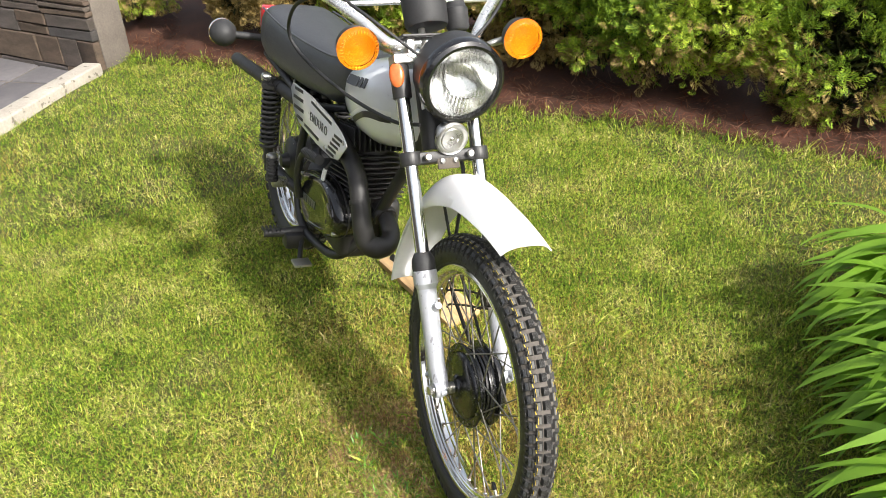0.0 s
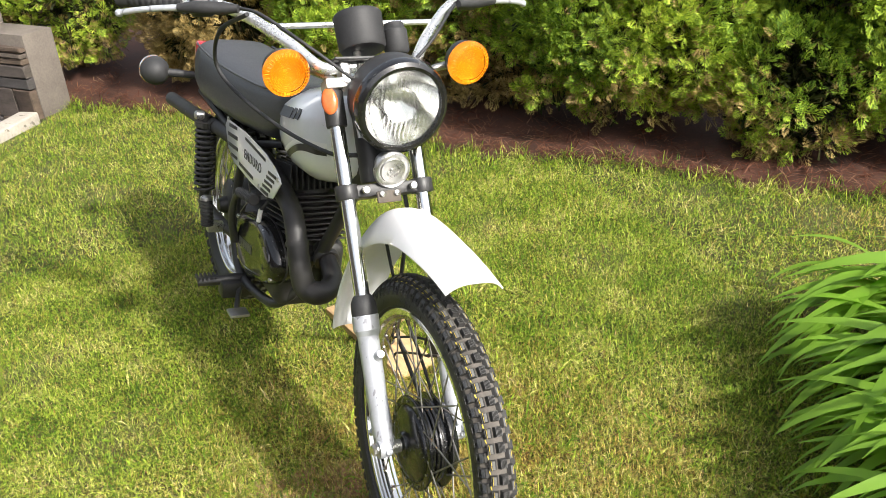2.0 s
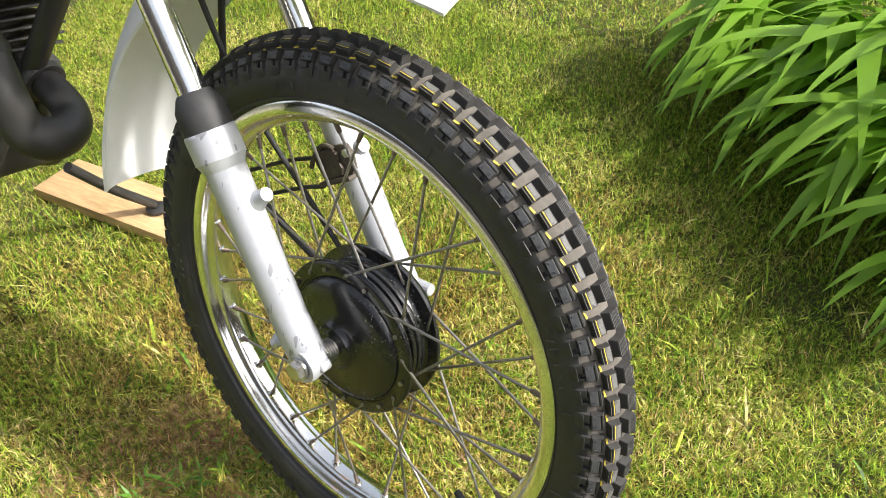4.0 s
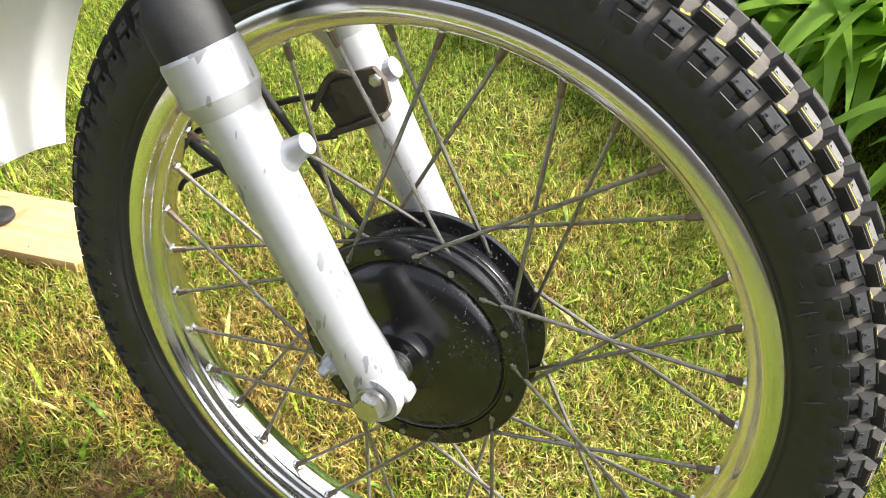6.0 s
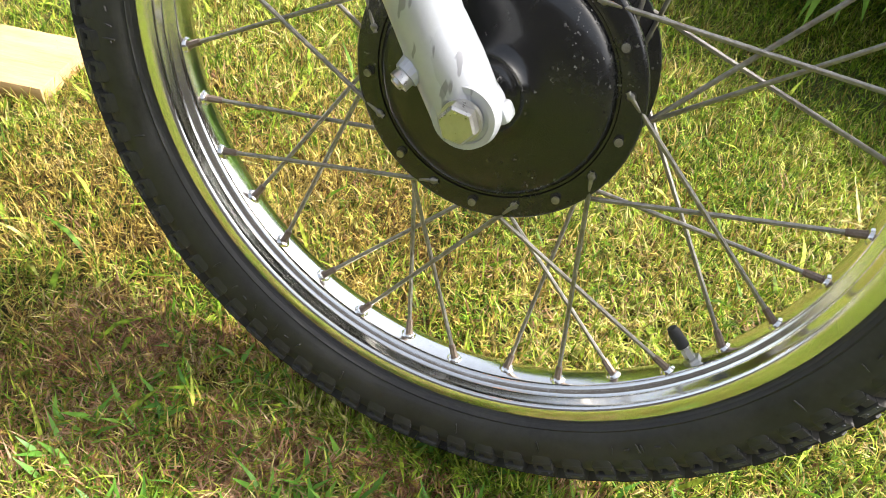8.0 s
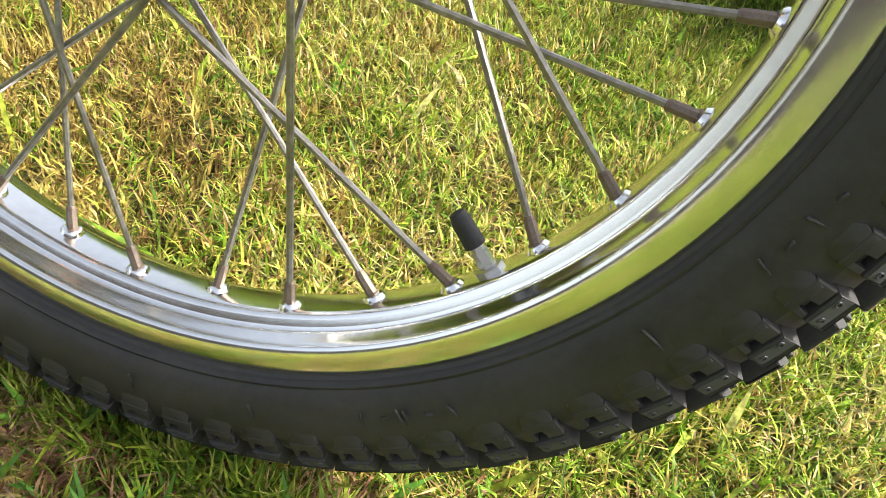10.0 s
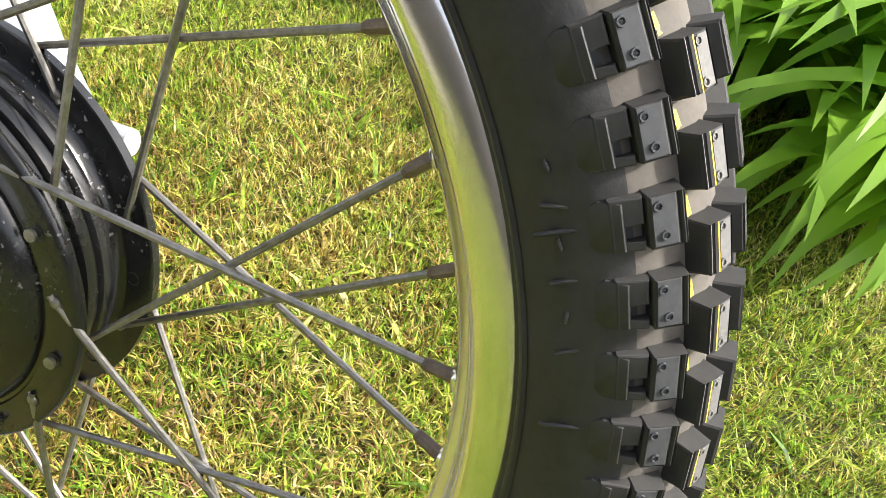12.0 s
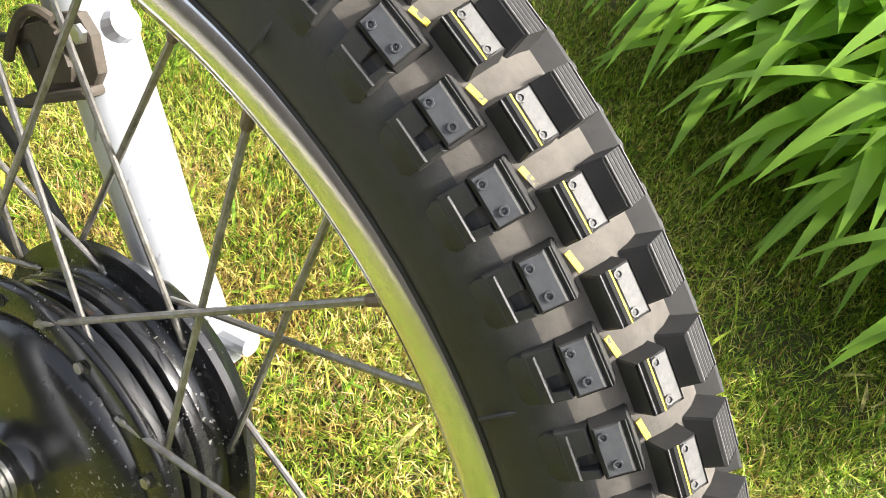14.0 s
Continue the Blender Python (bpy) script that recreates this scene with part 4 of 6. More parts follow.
for j in range(36):
    a = FV + radians(5 + 10 * j)
    side = 1 if j % 2 else -1
    q = lathe([(0.2545, 0.0068), (0.2515, 0.0064), (0.2492, 0.0048), (0.2485, 0.002)], 12, "Z")
    q.transform(round_wheel(a) @ Matrix.Translation((side * 0.0025, 0, 0)))
    join(rim_bm, q)
rim = part("front_rim", rim_bm, CHROME, bike, "polished chrome rim with dimpled spoke seats", WC)
FLANGE = 0.0236


def spoke_mesh(length, elbow, head):
    """A spoke along +z from its hole in the flange; the elbow turns into the flange along x."""
    pts = [(elbow * 0.0045, 0, 0.0), (elbow * 0.001, 0, 0.0006), (0, 0, 0.004), (0, 0, length * 0.5), (0, 0, length)]
    bm = tube(pts, 0.0017, 8, 3)
    if head:
        q = lathe([(0, 0.0001), (0.0012, 0.0026), (0.0028, 0.0028), (0.003, 0.0)], 10, "X", m=Matrix.Translation((elbow * 0.0085 - 0.0015, 0, 0)))
        join(bm, q)
    return bm


nip_me = finish("nipple", lathe([(-0.002, 0.0036), (0.0015, 0.0036), (0.002, 0.0029), (0.013, 0.0027), (0.0145, 0.002), (0.0145, 0.0)], 8, "Z"), NIPPLE_RUST)
spoke_cache = {}


def lace(parent, n, first, r_hole, r_end, flange, pull, wheel=None):
    """Lace n spokes: they run in turn from both flanges, leading and trailing."""
    for j in range(n):
        a = first + 2 * math.pi * j / n
        side = 1 if j % 2 else -1
        lead = 1 if j % 4 in (0, 1) else -1
        outside = lead == 1
        ah = a + lead * pull - side * radians(0.8)
        hx = side * (flange + (0.003 if outside else -0.003))
        h = Vector((hx, r_hole * math.cos(ah), r_hole * math.sin(ah)))
        e = Vector((side * 0.0025, r_end * math.cos(a), r_end * math.sin(a)))
        d = e - h
        key = (round(d.length, 4), outside, side)
        if key not in spoke_cache:
            spoke_cache[key] = finish("spoke", spoke_mesh(d.length, -side if outside else side, not outside), SPOKE_STEEL)
        z = d.normalized()
        x = (Vector((1, 0, 0)) - z * z.x).normalized()
        m = Matrix((x, z.cross(x), z)).transposed().to_4x4()
        part("spoke", spoke_cache[key], None, parent, m=Matrix.Translation(h) @ m)
        m2 = Matrix((x, -z.cross(x), -z)).transposed().to_4x4()
        part("nipple", nip_me, None, parent, m=Matrix.Translation(e + z * 0.001) @ m2)


lace(rim, 36, FV + radians(5), 0.0870, 0.2498, FLANGE, radians(40))
a_v = FV + radians(-0.5)
valve_m = round_wheel(a_v) @ Matrix.Rotation(math.pi, 4, "X")
valve = part("valve", lathe([(-0.2535, 0.0), (-0.2535, 0.0068), (-0.2490, 0.0068), (-0.2485, 0.004), (-0.240, 0.004), (-0.240, 0.0032), (-0.233, 0.0032), (-0.233, 0)], 6, "Z"), STEEL, rim, "brass-steel tyre valve with hexagon nut", valve_m, angle=20)
vcap = lathe([(-0.2375, 0.0), (-0.2375, 0.0050), (-0.2245, 0.0047), (-0.2205, 0.0035), (-0.2195, 0.0)], 24, "Z")
part("valve_cap", vcap, GRIP, rim, "black plastic valve cap", valve_m)

# front hub
hub_pts = [(0.050, 0.0), (0.050, 0.0175), (0.0488, 0.0195), (0.0476, 0.0212), (0.0474, 0.0236), (0.0446, 0.0248), (0.0412, 0.0285), (0.0394, 0.034), (0.0384, 0.041), (0.0374, 0.052), (0.0358, 0.064), (0.0325, 0.0735), (0.0295, 0.0770), (0.0270, 0.0782), (0.0254, 0.0788), (0.0254, 0.0804), (0.0266, 0.0812), (0.0268, 0.0945), (0.0258, 0.0962), (0.0242, 0.0972), (0.0214, 0.0972), (0.0208, 0.0960),
           (0.0205, 0.0850), (0.0192, 0.0815), (0.0175, 0.0800)]
for c in (0.0122, 0.0022, -0.0078):
    hub_pts += [(c + 0.0046, 0.0796), (c + 0.0042, 0.0822), (c + 0.0030, 0.0842), (c, 0.0848), (c - 0.0030, 0.0842), (c - 0.0042, 0.0822), (c - 0.0046, 0.0796)]
hub_pts += [(-0.0150, 0.0800), (-0.0185, 0.0815), (-0.0205, 0.0850), (-0.0208, 0.0962), (-0.0214, 0.0974), (-0.0258, 0.0974), (-0.0268, 0.0960), (-0.0270, 0.086), (-0.036, 0.085), (-0.044, 0.080), (-0.050, 0.05), (-0.058, 0.02), (-0.058, 0.0)]
hub = part("front_hub", lathe(hub_pts, 128), HUB_BLACK, bike, "black enamelled hub drum with chipped flanges", WC)
for j in range(18):
    for side, off in ((1, 9.2), (-1, 0.8)):
        a = FV + radians(5 + off + 20 * j)
        at = (side * (0.0268 if side > 0 else 0.0206), 0.0870 * math.cos(a), 0.0870 * math.sin(a))
        hole = lathe([(-0.0002, 0.0), (-0.0002, 0.0034), (0.0002, 0.0036), (0.0003, 0.0030), (-0.0001, 0.0028), (-0.0001, 0.0)], 14, "X", m=Matrix.Translation(at))
        part("spoke_hole", hole, ENGINE, hub)
        if j % 2 == (0 if side > 0 else 1):
            dome = lathe([(-0.0004, 0.0027), (0.0008, 0.0024), (0.0015, 0.0014), (0.0017, 0.0)], 12, "X", m=Matrix.Translation(at))
            part("spoke_head", dome, SPOKE_STEEL, hub)
tag = block((0.010, 0.020, 0.0012), (0, 0, 0), 0.0003, 1, m=round_wheel(radians(104)) @ Matrix.Translation((0.0155, 0, 0.0812)))
part("hub_tag", tag, STEEL, hub, "small stamped metal tag")
sp = [(0.050, 0.0)]
for k in range(6):
    sp += [(0.050 + 0.0035 * k, 0.0135), (0.0525 + 0.0035 * k, 0.0135), (0.0528 + 0.0035 * k, 0.0108), (0.0532 + 0.0035 * k, 0.0108)]
sp += [(0.076, 0.0108), (0.076, 0.0)]
part("axle_spacer", lathe(sp, 32), STEEL, hub, "ribbed steel axle spacer")

# ---- fork, bars and lamps: in the frame of the fork legs ----
TUBE_X = 0.083


FKL = FK @ Matrix.Translation((0, 0, 0.515)) @ Matrix.Rotation(radians(1.4), 4, "X") @ Matrix.Translation((0, 0, -0.515))


def leg(sx):
    """A slider: flared top, swelling tube, cast axle lug with a flat for the bolt, cable lug and drain boss."""
    pts = [(-0.020, 0.0), (-0.020, 0.012), (-0.014, 0.0165), (0.0, 0.0186), (0.04, 0.0203), (0.12, 0.0211), (0.205, 0.0216), (0.2245, 0.0220), (0.2345, 0.0266), (0.2362, 0.0275), (0.264, 0.0275), (0.267, 0.0262), (0.267, 0.0)]
    bm = lathe(pts, 48, "Z")
    boss = lathe([(-0.010, 0.0), (-0.010, 0.0150), (-0.006, 0.0190), (0.012, 0.0206), (0.0175, 0.0190), (0.0175, 0.0155), (0.0165, 0.0150), (0.0165, 0.0)], 40, "X", m=Matrix.Translation((0, 0.007, -0.001)))
    join(bm, boss)
    tube([(0, 0.001, 0.050), (0, 0.004, 0.026), (0, 0.007, 0.0)], [0.0200, 0.0200, 0.0185], 24, 4, bm=bm)
    block((0.016, 0.010, 0.012), (0.0, 0.0245, -0.008), 0.004, 3, bm=bm)
    if sx > 0:
        tube([(-0.006, 0.012, 0.181), (-0.008, 0.025, 0.1845), (-0.008, 0.038, 0.187)], [0.0135, 0.0092, 0.0074], 18, 4, bm=bm)
        tube([(0.006, -0.010, 0.034), (0.014, -0.019, 0.030)], [0.0105, 0.0082], 16, bm=bm)
    else:
        tube([(0.0, 0.012, 0.186), (0.0, 0.027, 0.188)], [0.0115, 0.0090], 16, bm=bm)
        tube([(-0.004, 0.01, 0.010), (-0.004, 0.042, -0.002)], [0.010, 0.0075], 14, bm=bm)
        block((0.012, 0.020, 0.012), (0.012, 0.030, 0.020), 0.003, 2, bm=bm)
    bm.transform(FKL @ Matrix.Translation((sx * TUBE_X, 0, 0)))
    return part("fork_slider", bm, ALLOY_PAINT, bike, "silver painted fork leg with small scratches", angle=22)


for sx in (1, -1):
    T = FKL @ Matrix.Translation((sx * TUBE_X, 0, 0))
    sl = leg(sx)
    if sx > 0:
        bolt = lathe([(0.018, 0.0), (0.018, 0.0125), (0.0215, 0.0125), (0.0215, 0.0105)], 32, "X", m=Matrix.Translation((0, 0.007, -0.001)))
        join(bolt, lathe([(0.0205, 0.0), (0.0205, 0.0118), (0.0275, 0.0118), (0.0292, 0.0104), (0.0292, 0.0)], 6, "X", m=Matrix.Translation((0, 0.007, -0.001)) @ Matrix.Rotation(0.4, 4, "X")))
        bolt.transform(T)
        part("axle_bolt", bolt, STEEL, sl, "grey hexagon axle bolt", angle=25)
        pb = lathe([(0, 0), (0, 0.0068), (0.008, 0.0068), (0.008, 0.0045), (0.010, 0.004), (0.010, 0)], 12, "Z", m=Matrix.Translation((0.0125, -0.0175, 0.0305)) @ Vector((0.65, -0.70, -0.30)).to_track_quat("Z", "Y").to_matrix().to_4x4())
        pb.transform(T)
        part("drain_screw", pb, STEEL, sl)
    part("dust_seal", lathe([(0.258, 0.0), (0.258, 0.0262), (0.278, 0.0268), (0.292, 0.0255), (0.304, 0.0195), (0.307, 0.0168), (0.307, 0.0)], 32, "Z", m=T), GRIP, bike, "black rubber fork dust seal")
    part("fork_tube", lathe([(0.29, 0.0), (0.29, 0.0155), (0.735, 0.0155), (0.735, 0.0)], 32, "Z", m=T), CHROME, bike, "bright chromed fork tube")
    cl = lathe([(0.500, 0.0158), (0.500, 0.0225), (0.503, 0.024), (0.527, 0.024), (0.530, 0.0225), (0.530, 0.0158), (0.500, 0.0158)], 32, "Z", m=T)
    part("lower_clamp", cl, BLACK_SATIN, bike, "black fork clamp")
    cb = lathe([(0, 0.0), (0, 0.008), (0.006, 0.008), (0.008, 0.0065), (0.008, 0.0)], 12, "Y", m=FK @ Matrix.Translation((sx * (TUBE_X - 0.031), 0.026, 0.515)))
    part("clamp_bolt", cb, STEEL, bike)
    part("lamp_ear", lathe([(0.650, 0.0158), (0.650, 0.0205), (0.653, 0.0215), (0.722, 0.0215), (0.725, 0.0195), (0.725, 0.0158), (0.650, 0.0158)], 28, "Z", m=T), BLACK_SATIN, bike, "black lamp bracket sleeve")
    rf = lathe([(0.0, 0.0), (0.0, 0.020), (0.004, 0.020), (0.0075, 0.017), (0.0095, 0.009), (0.0098, 0.0)], 28, "X")
    bmesh.ops.scale(rf, vec=(1, 0.85, 1.35), verts=rf.verts)
    rf.transform(T @ Matrix.Translation((sx * 0.012, 0.014, 0.700)) @ Matrix.Rotation(radians(50 if sx > 0 else 130), 4, "Z"))
    part("side_reflector", rf, REFLECTOR, bike, "orange oval side reflector")
part("lower_yoke", slab([(-0.085, -0.02), (-0.04, -0.055), (0.04, -0.055), (0.085, -0.02), (0.07, 0.016), (-0.07, 0.016)], 0.026, "Z", 0.004, m=FK @ Matrix.Translation((0, 0, 0.515))), BLACK_SATIN, bike)
part("upper_yoke", slab([(-0.10, -0.02), (-0.04, -0.06), (0.04, -0.06), (0.10, -0.02), (0.10, 0.02), (0.03, 0.03), (-0.03, 0.03), (-0.10, 0.02)], 0.022, "Z", 0.004, m=FK @ Matrix.Translation((0, 0, 0.735))), STEEL, bike)
part("steering_head", lathe([(0.535, 0.0), (0.535, 0.03), (0.72, 0.03), (0.72, 0.0)], 28, "Z", m=FK @ Matrix.Translation((0, -0.05, 0))), BLACK_SATIN, bike)
for sx in (1, -1):
    part("bar_clamp", block((0.022, 0.034, 0.045), (sx * 0.05, -0.012, 0.762), 0.005, m=FK), STEEL, bike)

# handlebar
FB = FK @ Matrix.Translation((0.012, 0, 0))
BAR_C = Matrix.Translation((0, -0.012, 0.77))
FH = FK @ Matrix.Translation((-0.006, 0.0015, 0.0025)) @ BAR_C @ Matrix.Rotation(radians(-5.5), 4, "Z") @ Matrix.Rotation(radians(-0.6), 4, "Y") @ Matrix.Rotation(radians(3.2), 4, "X") @ Matrix.Diagonal((1.03, 1, 1, 1)) @ BAR_C.inverted()
half_bar = [(0.0, -0.012, 0.770), (0.06, -0.012, 0.770), (0.098, -0.018, 0.776), (0.140, -0.048, 0.832), (0.190, -0.083, 0.890), (0.225, -0.105, 0.925), (0.258, -0.125, 0.948), (0.300, -0.148, 0.962), (0.36, -0.190, 0.983), (0.445, -0.252, 1.020)]
bar_pts = [(-x, y, z) for x, y, z in half_bar[:0:-1]] + half_bar
bars = part("handlebar", tube(bar_pts, 0.0122, 16, 6, m=FH), BAR_CHROME, bike, "chromed braced handlebar")
part("cross_brace", tube([(-0.187, -0.081, 0.886), (0.187, -0.081, 0.886)], 0.0062, 12, m=FH), BAR_CHROME, bars)
for sx in (1, -1):
    g0, g1 = Vector((sx * 0.325, -0.166, 0.970)), Vector((sx * 0.448, -0.255, 1.021))
    d = (g1 - g0).normalized()
    gm = FH @ Matrix.Translation(g0) @ d.to_track_quat("Z", "Y").to_matrix().to_4x4()
    L = (g1 - g0).length
    gp = [(0, 0.0), (0, 0.020), (0.006, 0.021), (0.008, 0.0175)]
    for k in range(9):
        gp += [(0.014 + k * 0.0145, 0.0172), (0.0155 + k * 0.0145, 0.0160), (0.019 + k * 0.0145, 0.0160), (0.0205 + k * 0.0145, 0.0172)]
    gp += [(L - 0.006, 0.018), (L, 0.0195), (L + 0.004, 0.017), (L + 0.005, 0)]
    part("grip", lathe(gp, 28, "Z", m=gm), GRIP, bars, "ribbed black rubber grip")
    part("switch_box", block((0.048, 0.04, 0.042), (sx * 0.295, -0.146, 0.960), 0.008, 3, m=FH), BLACK_SATIN, bars, "black switch housing")
    part("switch_button", lathe([(0, 0), (0, 0.009), (0.006, 0.009), (0.008, 0.006), (0.008, 0)], 14, "Z", m=FH @ Matrix.Translation((sx * 0.295, -0.146, 0.981))), GRIP, bars)
    perch = tube([(sx * 0.235, -0.060, 0.918), (sx * 0.262, -0.075, 0.925), (sx * 0.30, -0.092, 0.934), (sx * 0.345, -0.115, 0.944)], [0.008, 0.0125, 0.014, 0.009], 12, 5, m=FH)
    part("lever_perch", perch, GRIP, bars, "black rubber lever boot")
    lv = tube([(sx * 0.335, -0.112, 0.942), (sx * 0.375, -0.132, 0.950), (sx * 0.42, -0.160, 0.958), (sx * 0.452, -0.185, 0.963)], [0.007, 0.0065, 0.006, 0.0065], 12, 6, m=FH)
    join(lv, lathe([(-0.009, 0.0), (-0.006, 0.0065), (0, 0.009), (0.006, 0.0065), (0.009, 0)], 14, "Z", m=FH @ Matrix.Translation((sx * 0.456, -0.188, 0.963))))
    part("lever", lv, ALLOY_PAINT, bars, "ball-ended alloy lever")
    stem = tube([(sx * 0.266, -0.10, 0.945), (sx * 0.268, -0.095, 1.0), (sx * 0.278, -0.08, 1.03), (sx * 0.345, -0.027, 1.098), (sx * 0.372, -0.006, 1.125)], [0.006, 0.005, 0.005, 0.005, 0.005], 10, 6, m=FH)
    join(stem, lathe([(0.945, 0.0), (0.945, 0.011), (0.985, 0.011), (0.99, 0.006), (0.99, 0)], 12, "Z", m=FH @ Matrix.Translation((sx * 0.266, -0.1, 0))))
    part("mirror_stem", stem, STEEL, bars, "thin steel mirror stem")
    MM = FH @ Matrix.Translation((sx * 0.412, -0.004, 1.150)) @ Matrix.Rotation(radians(180 - 28), 4, "X")
    mirror = part("mirror", lathe([(-0.018, 0.0), (-0.016, 0.03), (-0.008, 0.058), (0.0, 0.062), (0.004, 0.061), (0.004, 0.058)], 36, "Y", m=MM), BLACK_SATIN, bars, "round black mirror")
    part("mirror_glass", lathe([(0.003, 0.0), (0.003, 0.0585)], 36, "Y", m=MM), MIRROR, bars)

# headlamp
HL = Matrix.Translation((0.001, -0.250, 0.974)) @ Matrix.Rotation(radians(-6), 4, "X")
bowl = part("headlamp", lathe([(-0.125, 0.0), (-0.122, 0.045), (-0.105, 0.072), (-0.07, 0.09), (-0.03, 0.0965), (-0.012, 0.0975), (-0.010, 0.0955), (-0.010, 0.080), (-0.060, 0.070), (-0.085, 0.045), (-0.09, 0.0)], 56, "Y", m=HL), BLACK_SATIN, bike, "black headlamp bowl")
part("headlamp_rim", lathe([(-0.014, 0.0975), (-0.004, 0.0985), (0.008, 0.0955), (0.013, 0.088), (0.012, 0.0815), (0.004, 0.0805), (-0.012, 0.082)], 56, "Y", m=HL), BLACK_GLOSS, bowl, "black headlamp rim")
part("reflector_bowl", lathe([(-0.078, 0.012), (-0.070, 0.030), (-0.05, 0.055), (-0.025, 0.072), (-0.004, 0.0815)], 56, "Y", m=HL), BULB, bowl, "bright silvered reflector")
part("bulb", lathe([(-0.08, 0.0), (-0.08, 0.010), (-0.05, 0.011), (-0.04, 0.006), (-0.038, 0)], 20, "Y", m=HL), BULB, bowl)
lens_bm = lathe([(0.003, 0.0815), (0.010, 0.070), (0.018, 0.045), (0.022, 0.02), (0.0225, 0.0), (0.0195, 0.0), (0.019, 0.02), (0.015, 0.045), (0.007, 0.070), (0.0, 0.0815), (0.003, 0.0815)], 56, "Y", m=HL)
lens = part("headlamp_lens", lens_bm, LENS, bowl, "clear ribbed headlamp glass")
lens.visible_shadow = False
for k in range(-7, 8):
    w2 = math.sqrt(max(0.073 ** 2 - (k * 0.0095) ** 2, 0))
    for zz in (1, -1):
        if w2 > 0.02:
            rb = tube([(k * 0.0095, 0.004 + 0.014 * (1 - (k / 8) ** 2) * 0.6, zz * 0.012), (k * 0.0095, 0.0035, zz * w2 * 0.9)], 0.0016, 6, m=HL)
            rr_ = part("lens_rib", rb, LENS, bowl)
            rr_.visible_shadow = False

# horn
HM = Matrix.Translation((0.015, -0.238, 0.847)) @ Matrix.Rotation(radians(-4), 4, "X") @ Matrix.Scale(0.95, 4)
horn = part("horn", lathe([(-0.05, 0.0), (-0.05, 0.022), (-0.03, 0.028), (-0.012, 0.030), (-0.008, 0.0405), (-0.001, 0.0415), (0.003, 0.0385), (0.0, 0.034), (0.0, 0.028), (0.004, 0.026), (0.004, 0.0145), (-0.001, 0.012), (-0.001, 0.0045), (0.005, 0.004), (0.005, 0.0)], 40, "Y", m=HM), STEEL, bike, "round silver horn")
part("fender_bracket", block((0.052, 0.006, 0.024), (0.006, 0.032, 0.497), 0.002, m=FK), GUIDE, bike, "grey steel mudguard bracket")
for bx in (-0.010, 0.022):
    part("bracket_bolt", lathe([(0, 0), (0, 0.0062), (0.006, 0.0062), (0.0075, 0.004), (0.0075, 0)], 10, "Y", m=FK @ Matrix.Translation((bx, 0.034, 0.503))), STEEL, bike)


# indicators
def indicator(m, back):
    body = part("front_indicator" if not back else "rear_indicator", lathe([(-0.055, 0.0), (-0.054, 0.012), (-0.045, 0.028), (-0.025, 0.042), (-0.004, 0.0465), (0.0, 0.0465), (0.0, 0.0)], 36, "Y", m=m), BLACK_SATIN if not back else GRIP, bike, "orange round indicator lamp" if not back else "black bowl of a round rear indicator")
    part("indicator_bowl", lathe([(0.0005, 0.0), (0.0005, 0.046)], 36, "Y", m=m), AMBER_BACK, body)
    pts = [(0.0, 0.0475), (0.006, 0.0485), (0.012, 0.0475), (0.016, 0.044)]
    for k in range(5):
        r = 0.041 - k * 0.0052
        pts += [(0.0185 + 0.001 * k, r), (0.0165 + 0.001 * k, r - 0.0014), (0.0165 + 0.001 * k, r - 0.003)]
    pts += [(0.022, 0.014), (0.024, 0.006), (0.0245, 0.0)]
    ln = part("amber_lens", lathe(pts, 40, "Y", m=m), AMBER, body, "ribbed amber plastic lens")
    ln.visible_shadow = False
    for k in range(36):
        a = 2 * math.pi * k / 36
        rb = tube([(0.0445 * math.cos(a), 0.0165, 0.0445 * math.sin(a)), (0.037 * math.cos(a), 0.0195, 0.037 * math.sin(a))], 0.0012, 5, m=m)
        part("lens_rib", rb, AMBER_RIB, body)
    return body


for sx in (1, -1):
    im = Matrix.Translation((-0.006 + sx * 0.203, -0.395, 1.020 - sx * 0.012)) @ Matrix.Rotation(radians(-4), 4, "X")
    ib = indicator(im, False)
    part("indicator_stalk", tube([(sx * 0.19, -0.435, 1.018), (sx * 0.14, -0.43, 1.005), (sx * 0.09, -0.38, 0.990)], [0.009, 0.008, 0.008], 12, 5), STEEL, ib)

# instruments
GM = FB @ Matrix.Translation((-0.017, -0.025, 0.806)) @ Matrix.Rotation(radians(6), 4, "X")
gauge = part("speedometer", lathe([(0.0, 0.0), (0.0, 0.030), (0.004, 0.046), (0.012, 0.050), (0.070, 0.0515), (0.078, 0.0525), (0.082, 0.050), (0.082, 0.0)], 44, "Z", m=GM), GRIP, bike, "black cup-shaped speedometer housing")
part("gauge_cable", tube([(0.012, -0.02, 0.805), (0.02, 0.0, 0.765), (0.05, 0.03, 0.70), (0.05, 0.03, 0.62)], [0.008, 0.007, 0.005, 0.004], 10, 5, m=FK), STEEL, gauge)
part("ignition_switch", lathe([(0.0, 0.0), (0.0, 0.022), (0.006, 0.027), (0.05, 0.027), (0.054, 0.023), (0.066, 0.021), (0.066, 0.0)], 28, "Z", m=FK @ Matrix.Translation((-0.086, -0.035, 0.803))), GRIP, bike, "black ignition switch barrel")
part("gauge_plate", block((0.15, 0.05, 0.006), (0.0, -0.005, 0.785), 0.002, m=FK), BLACK_SATIN, bike)

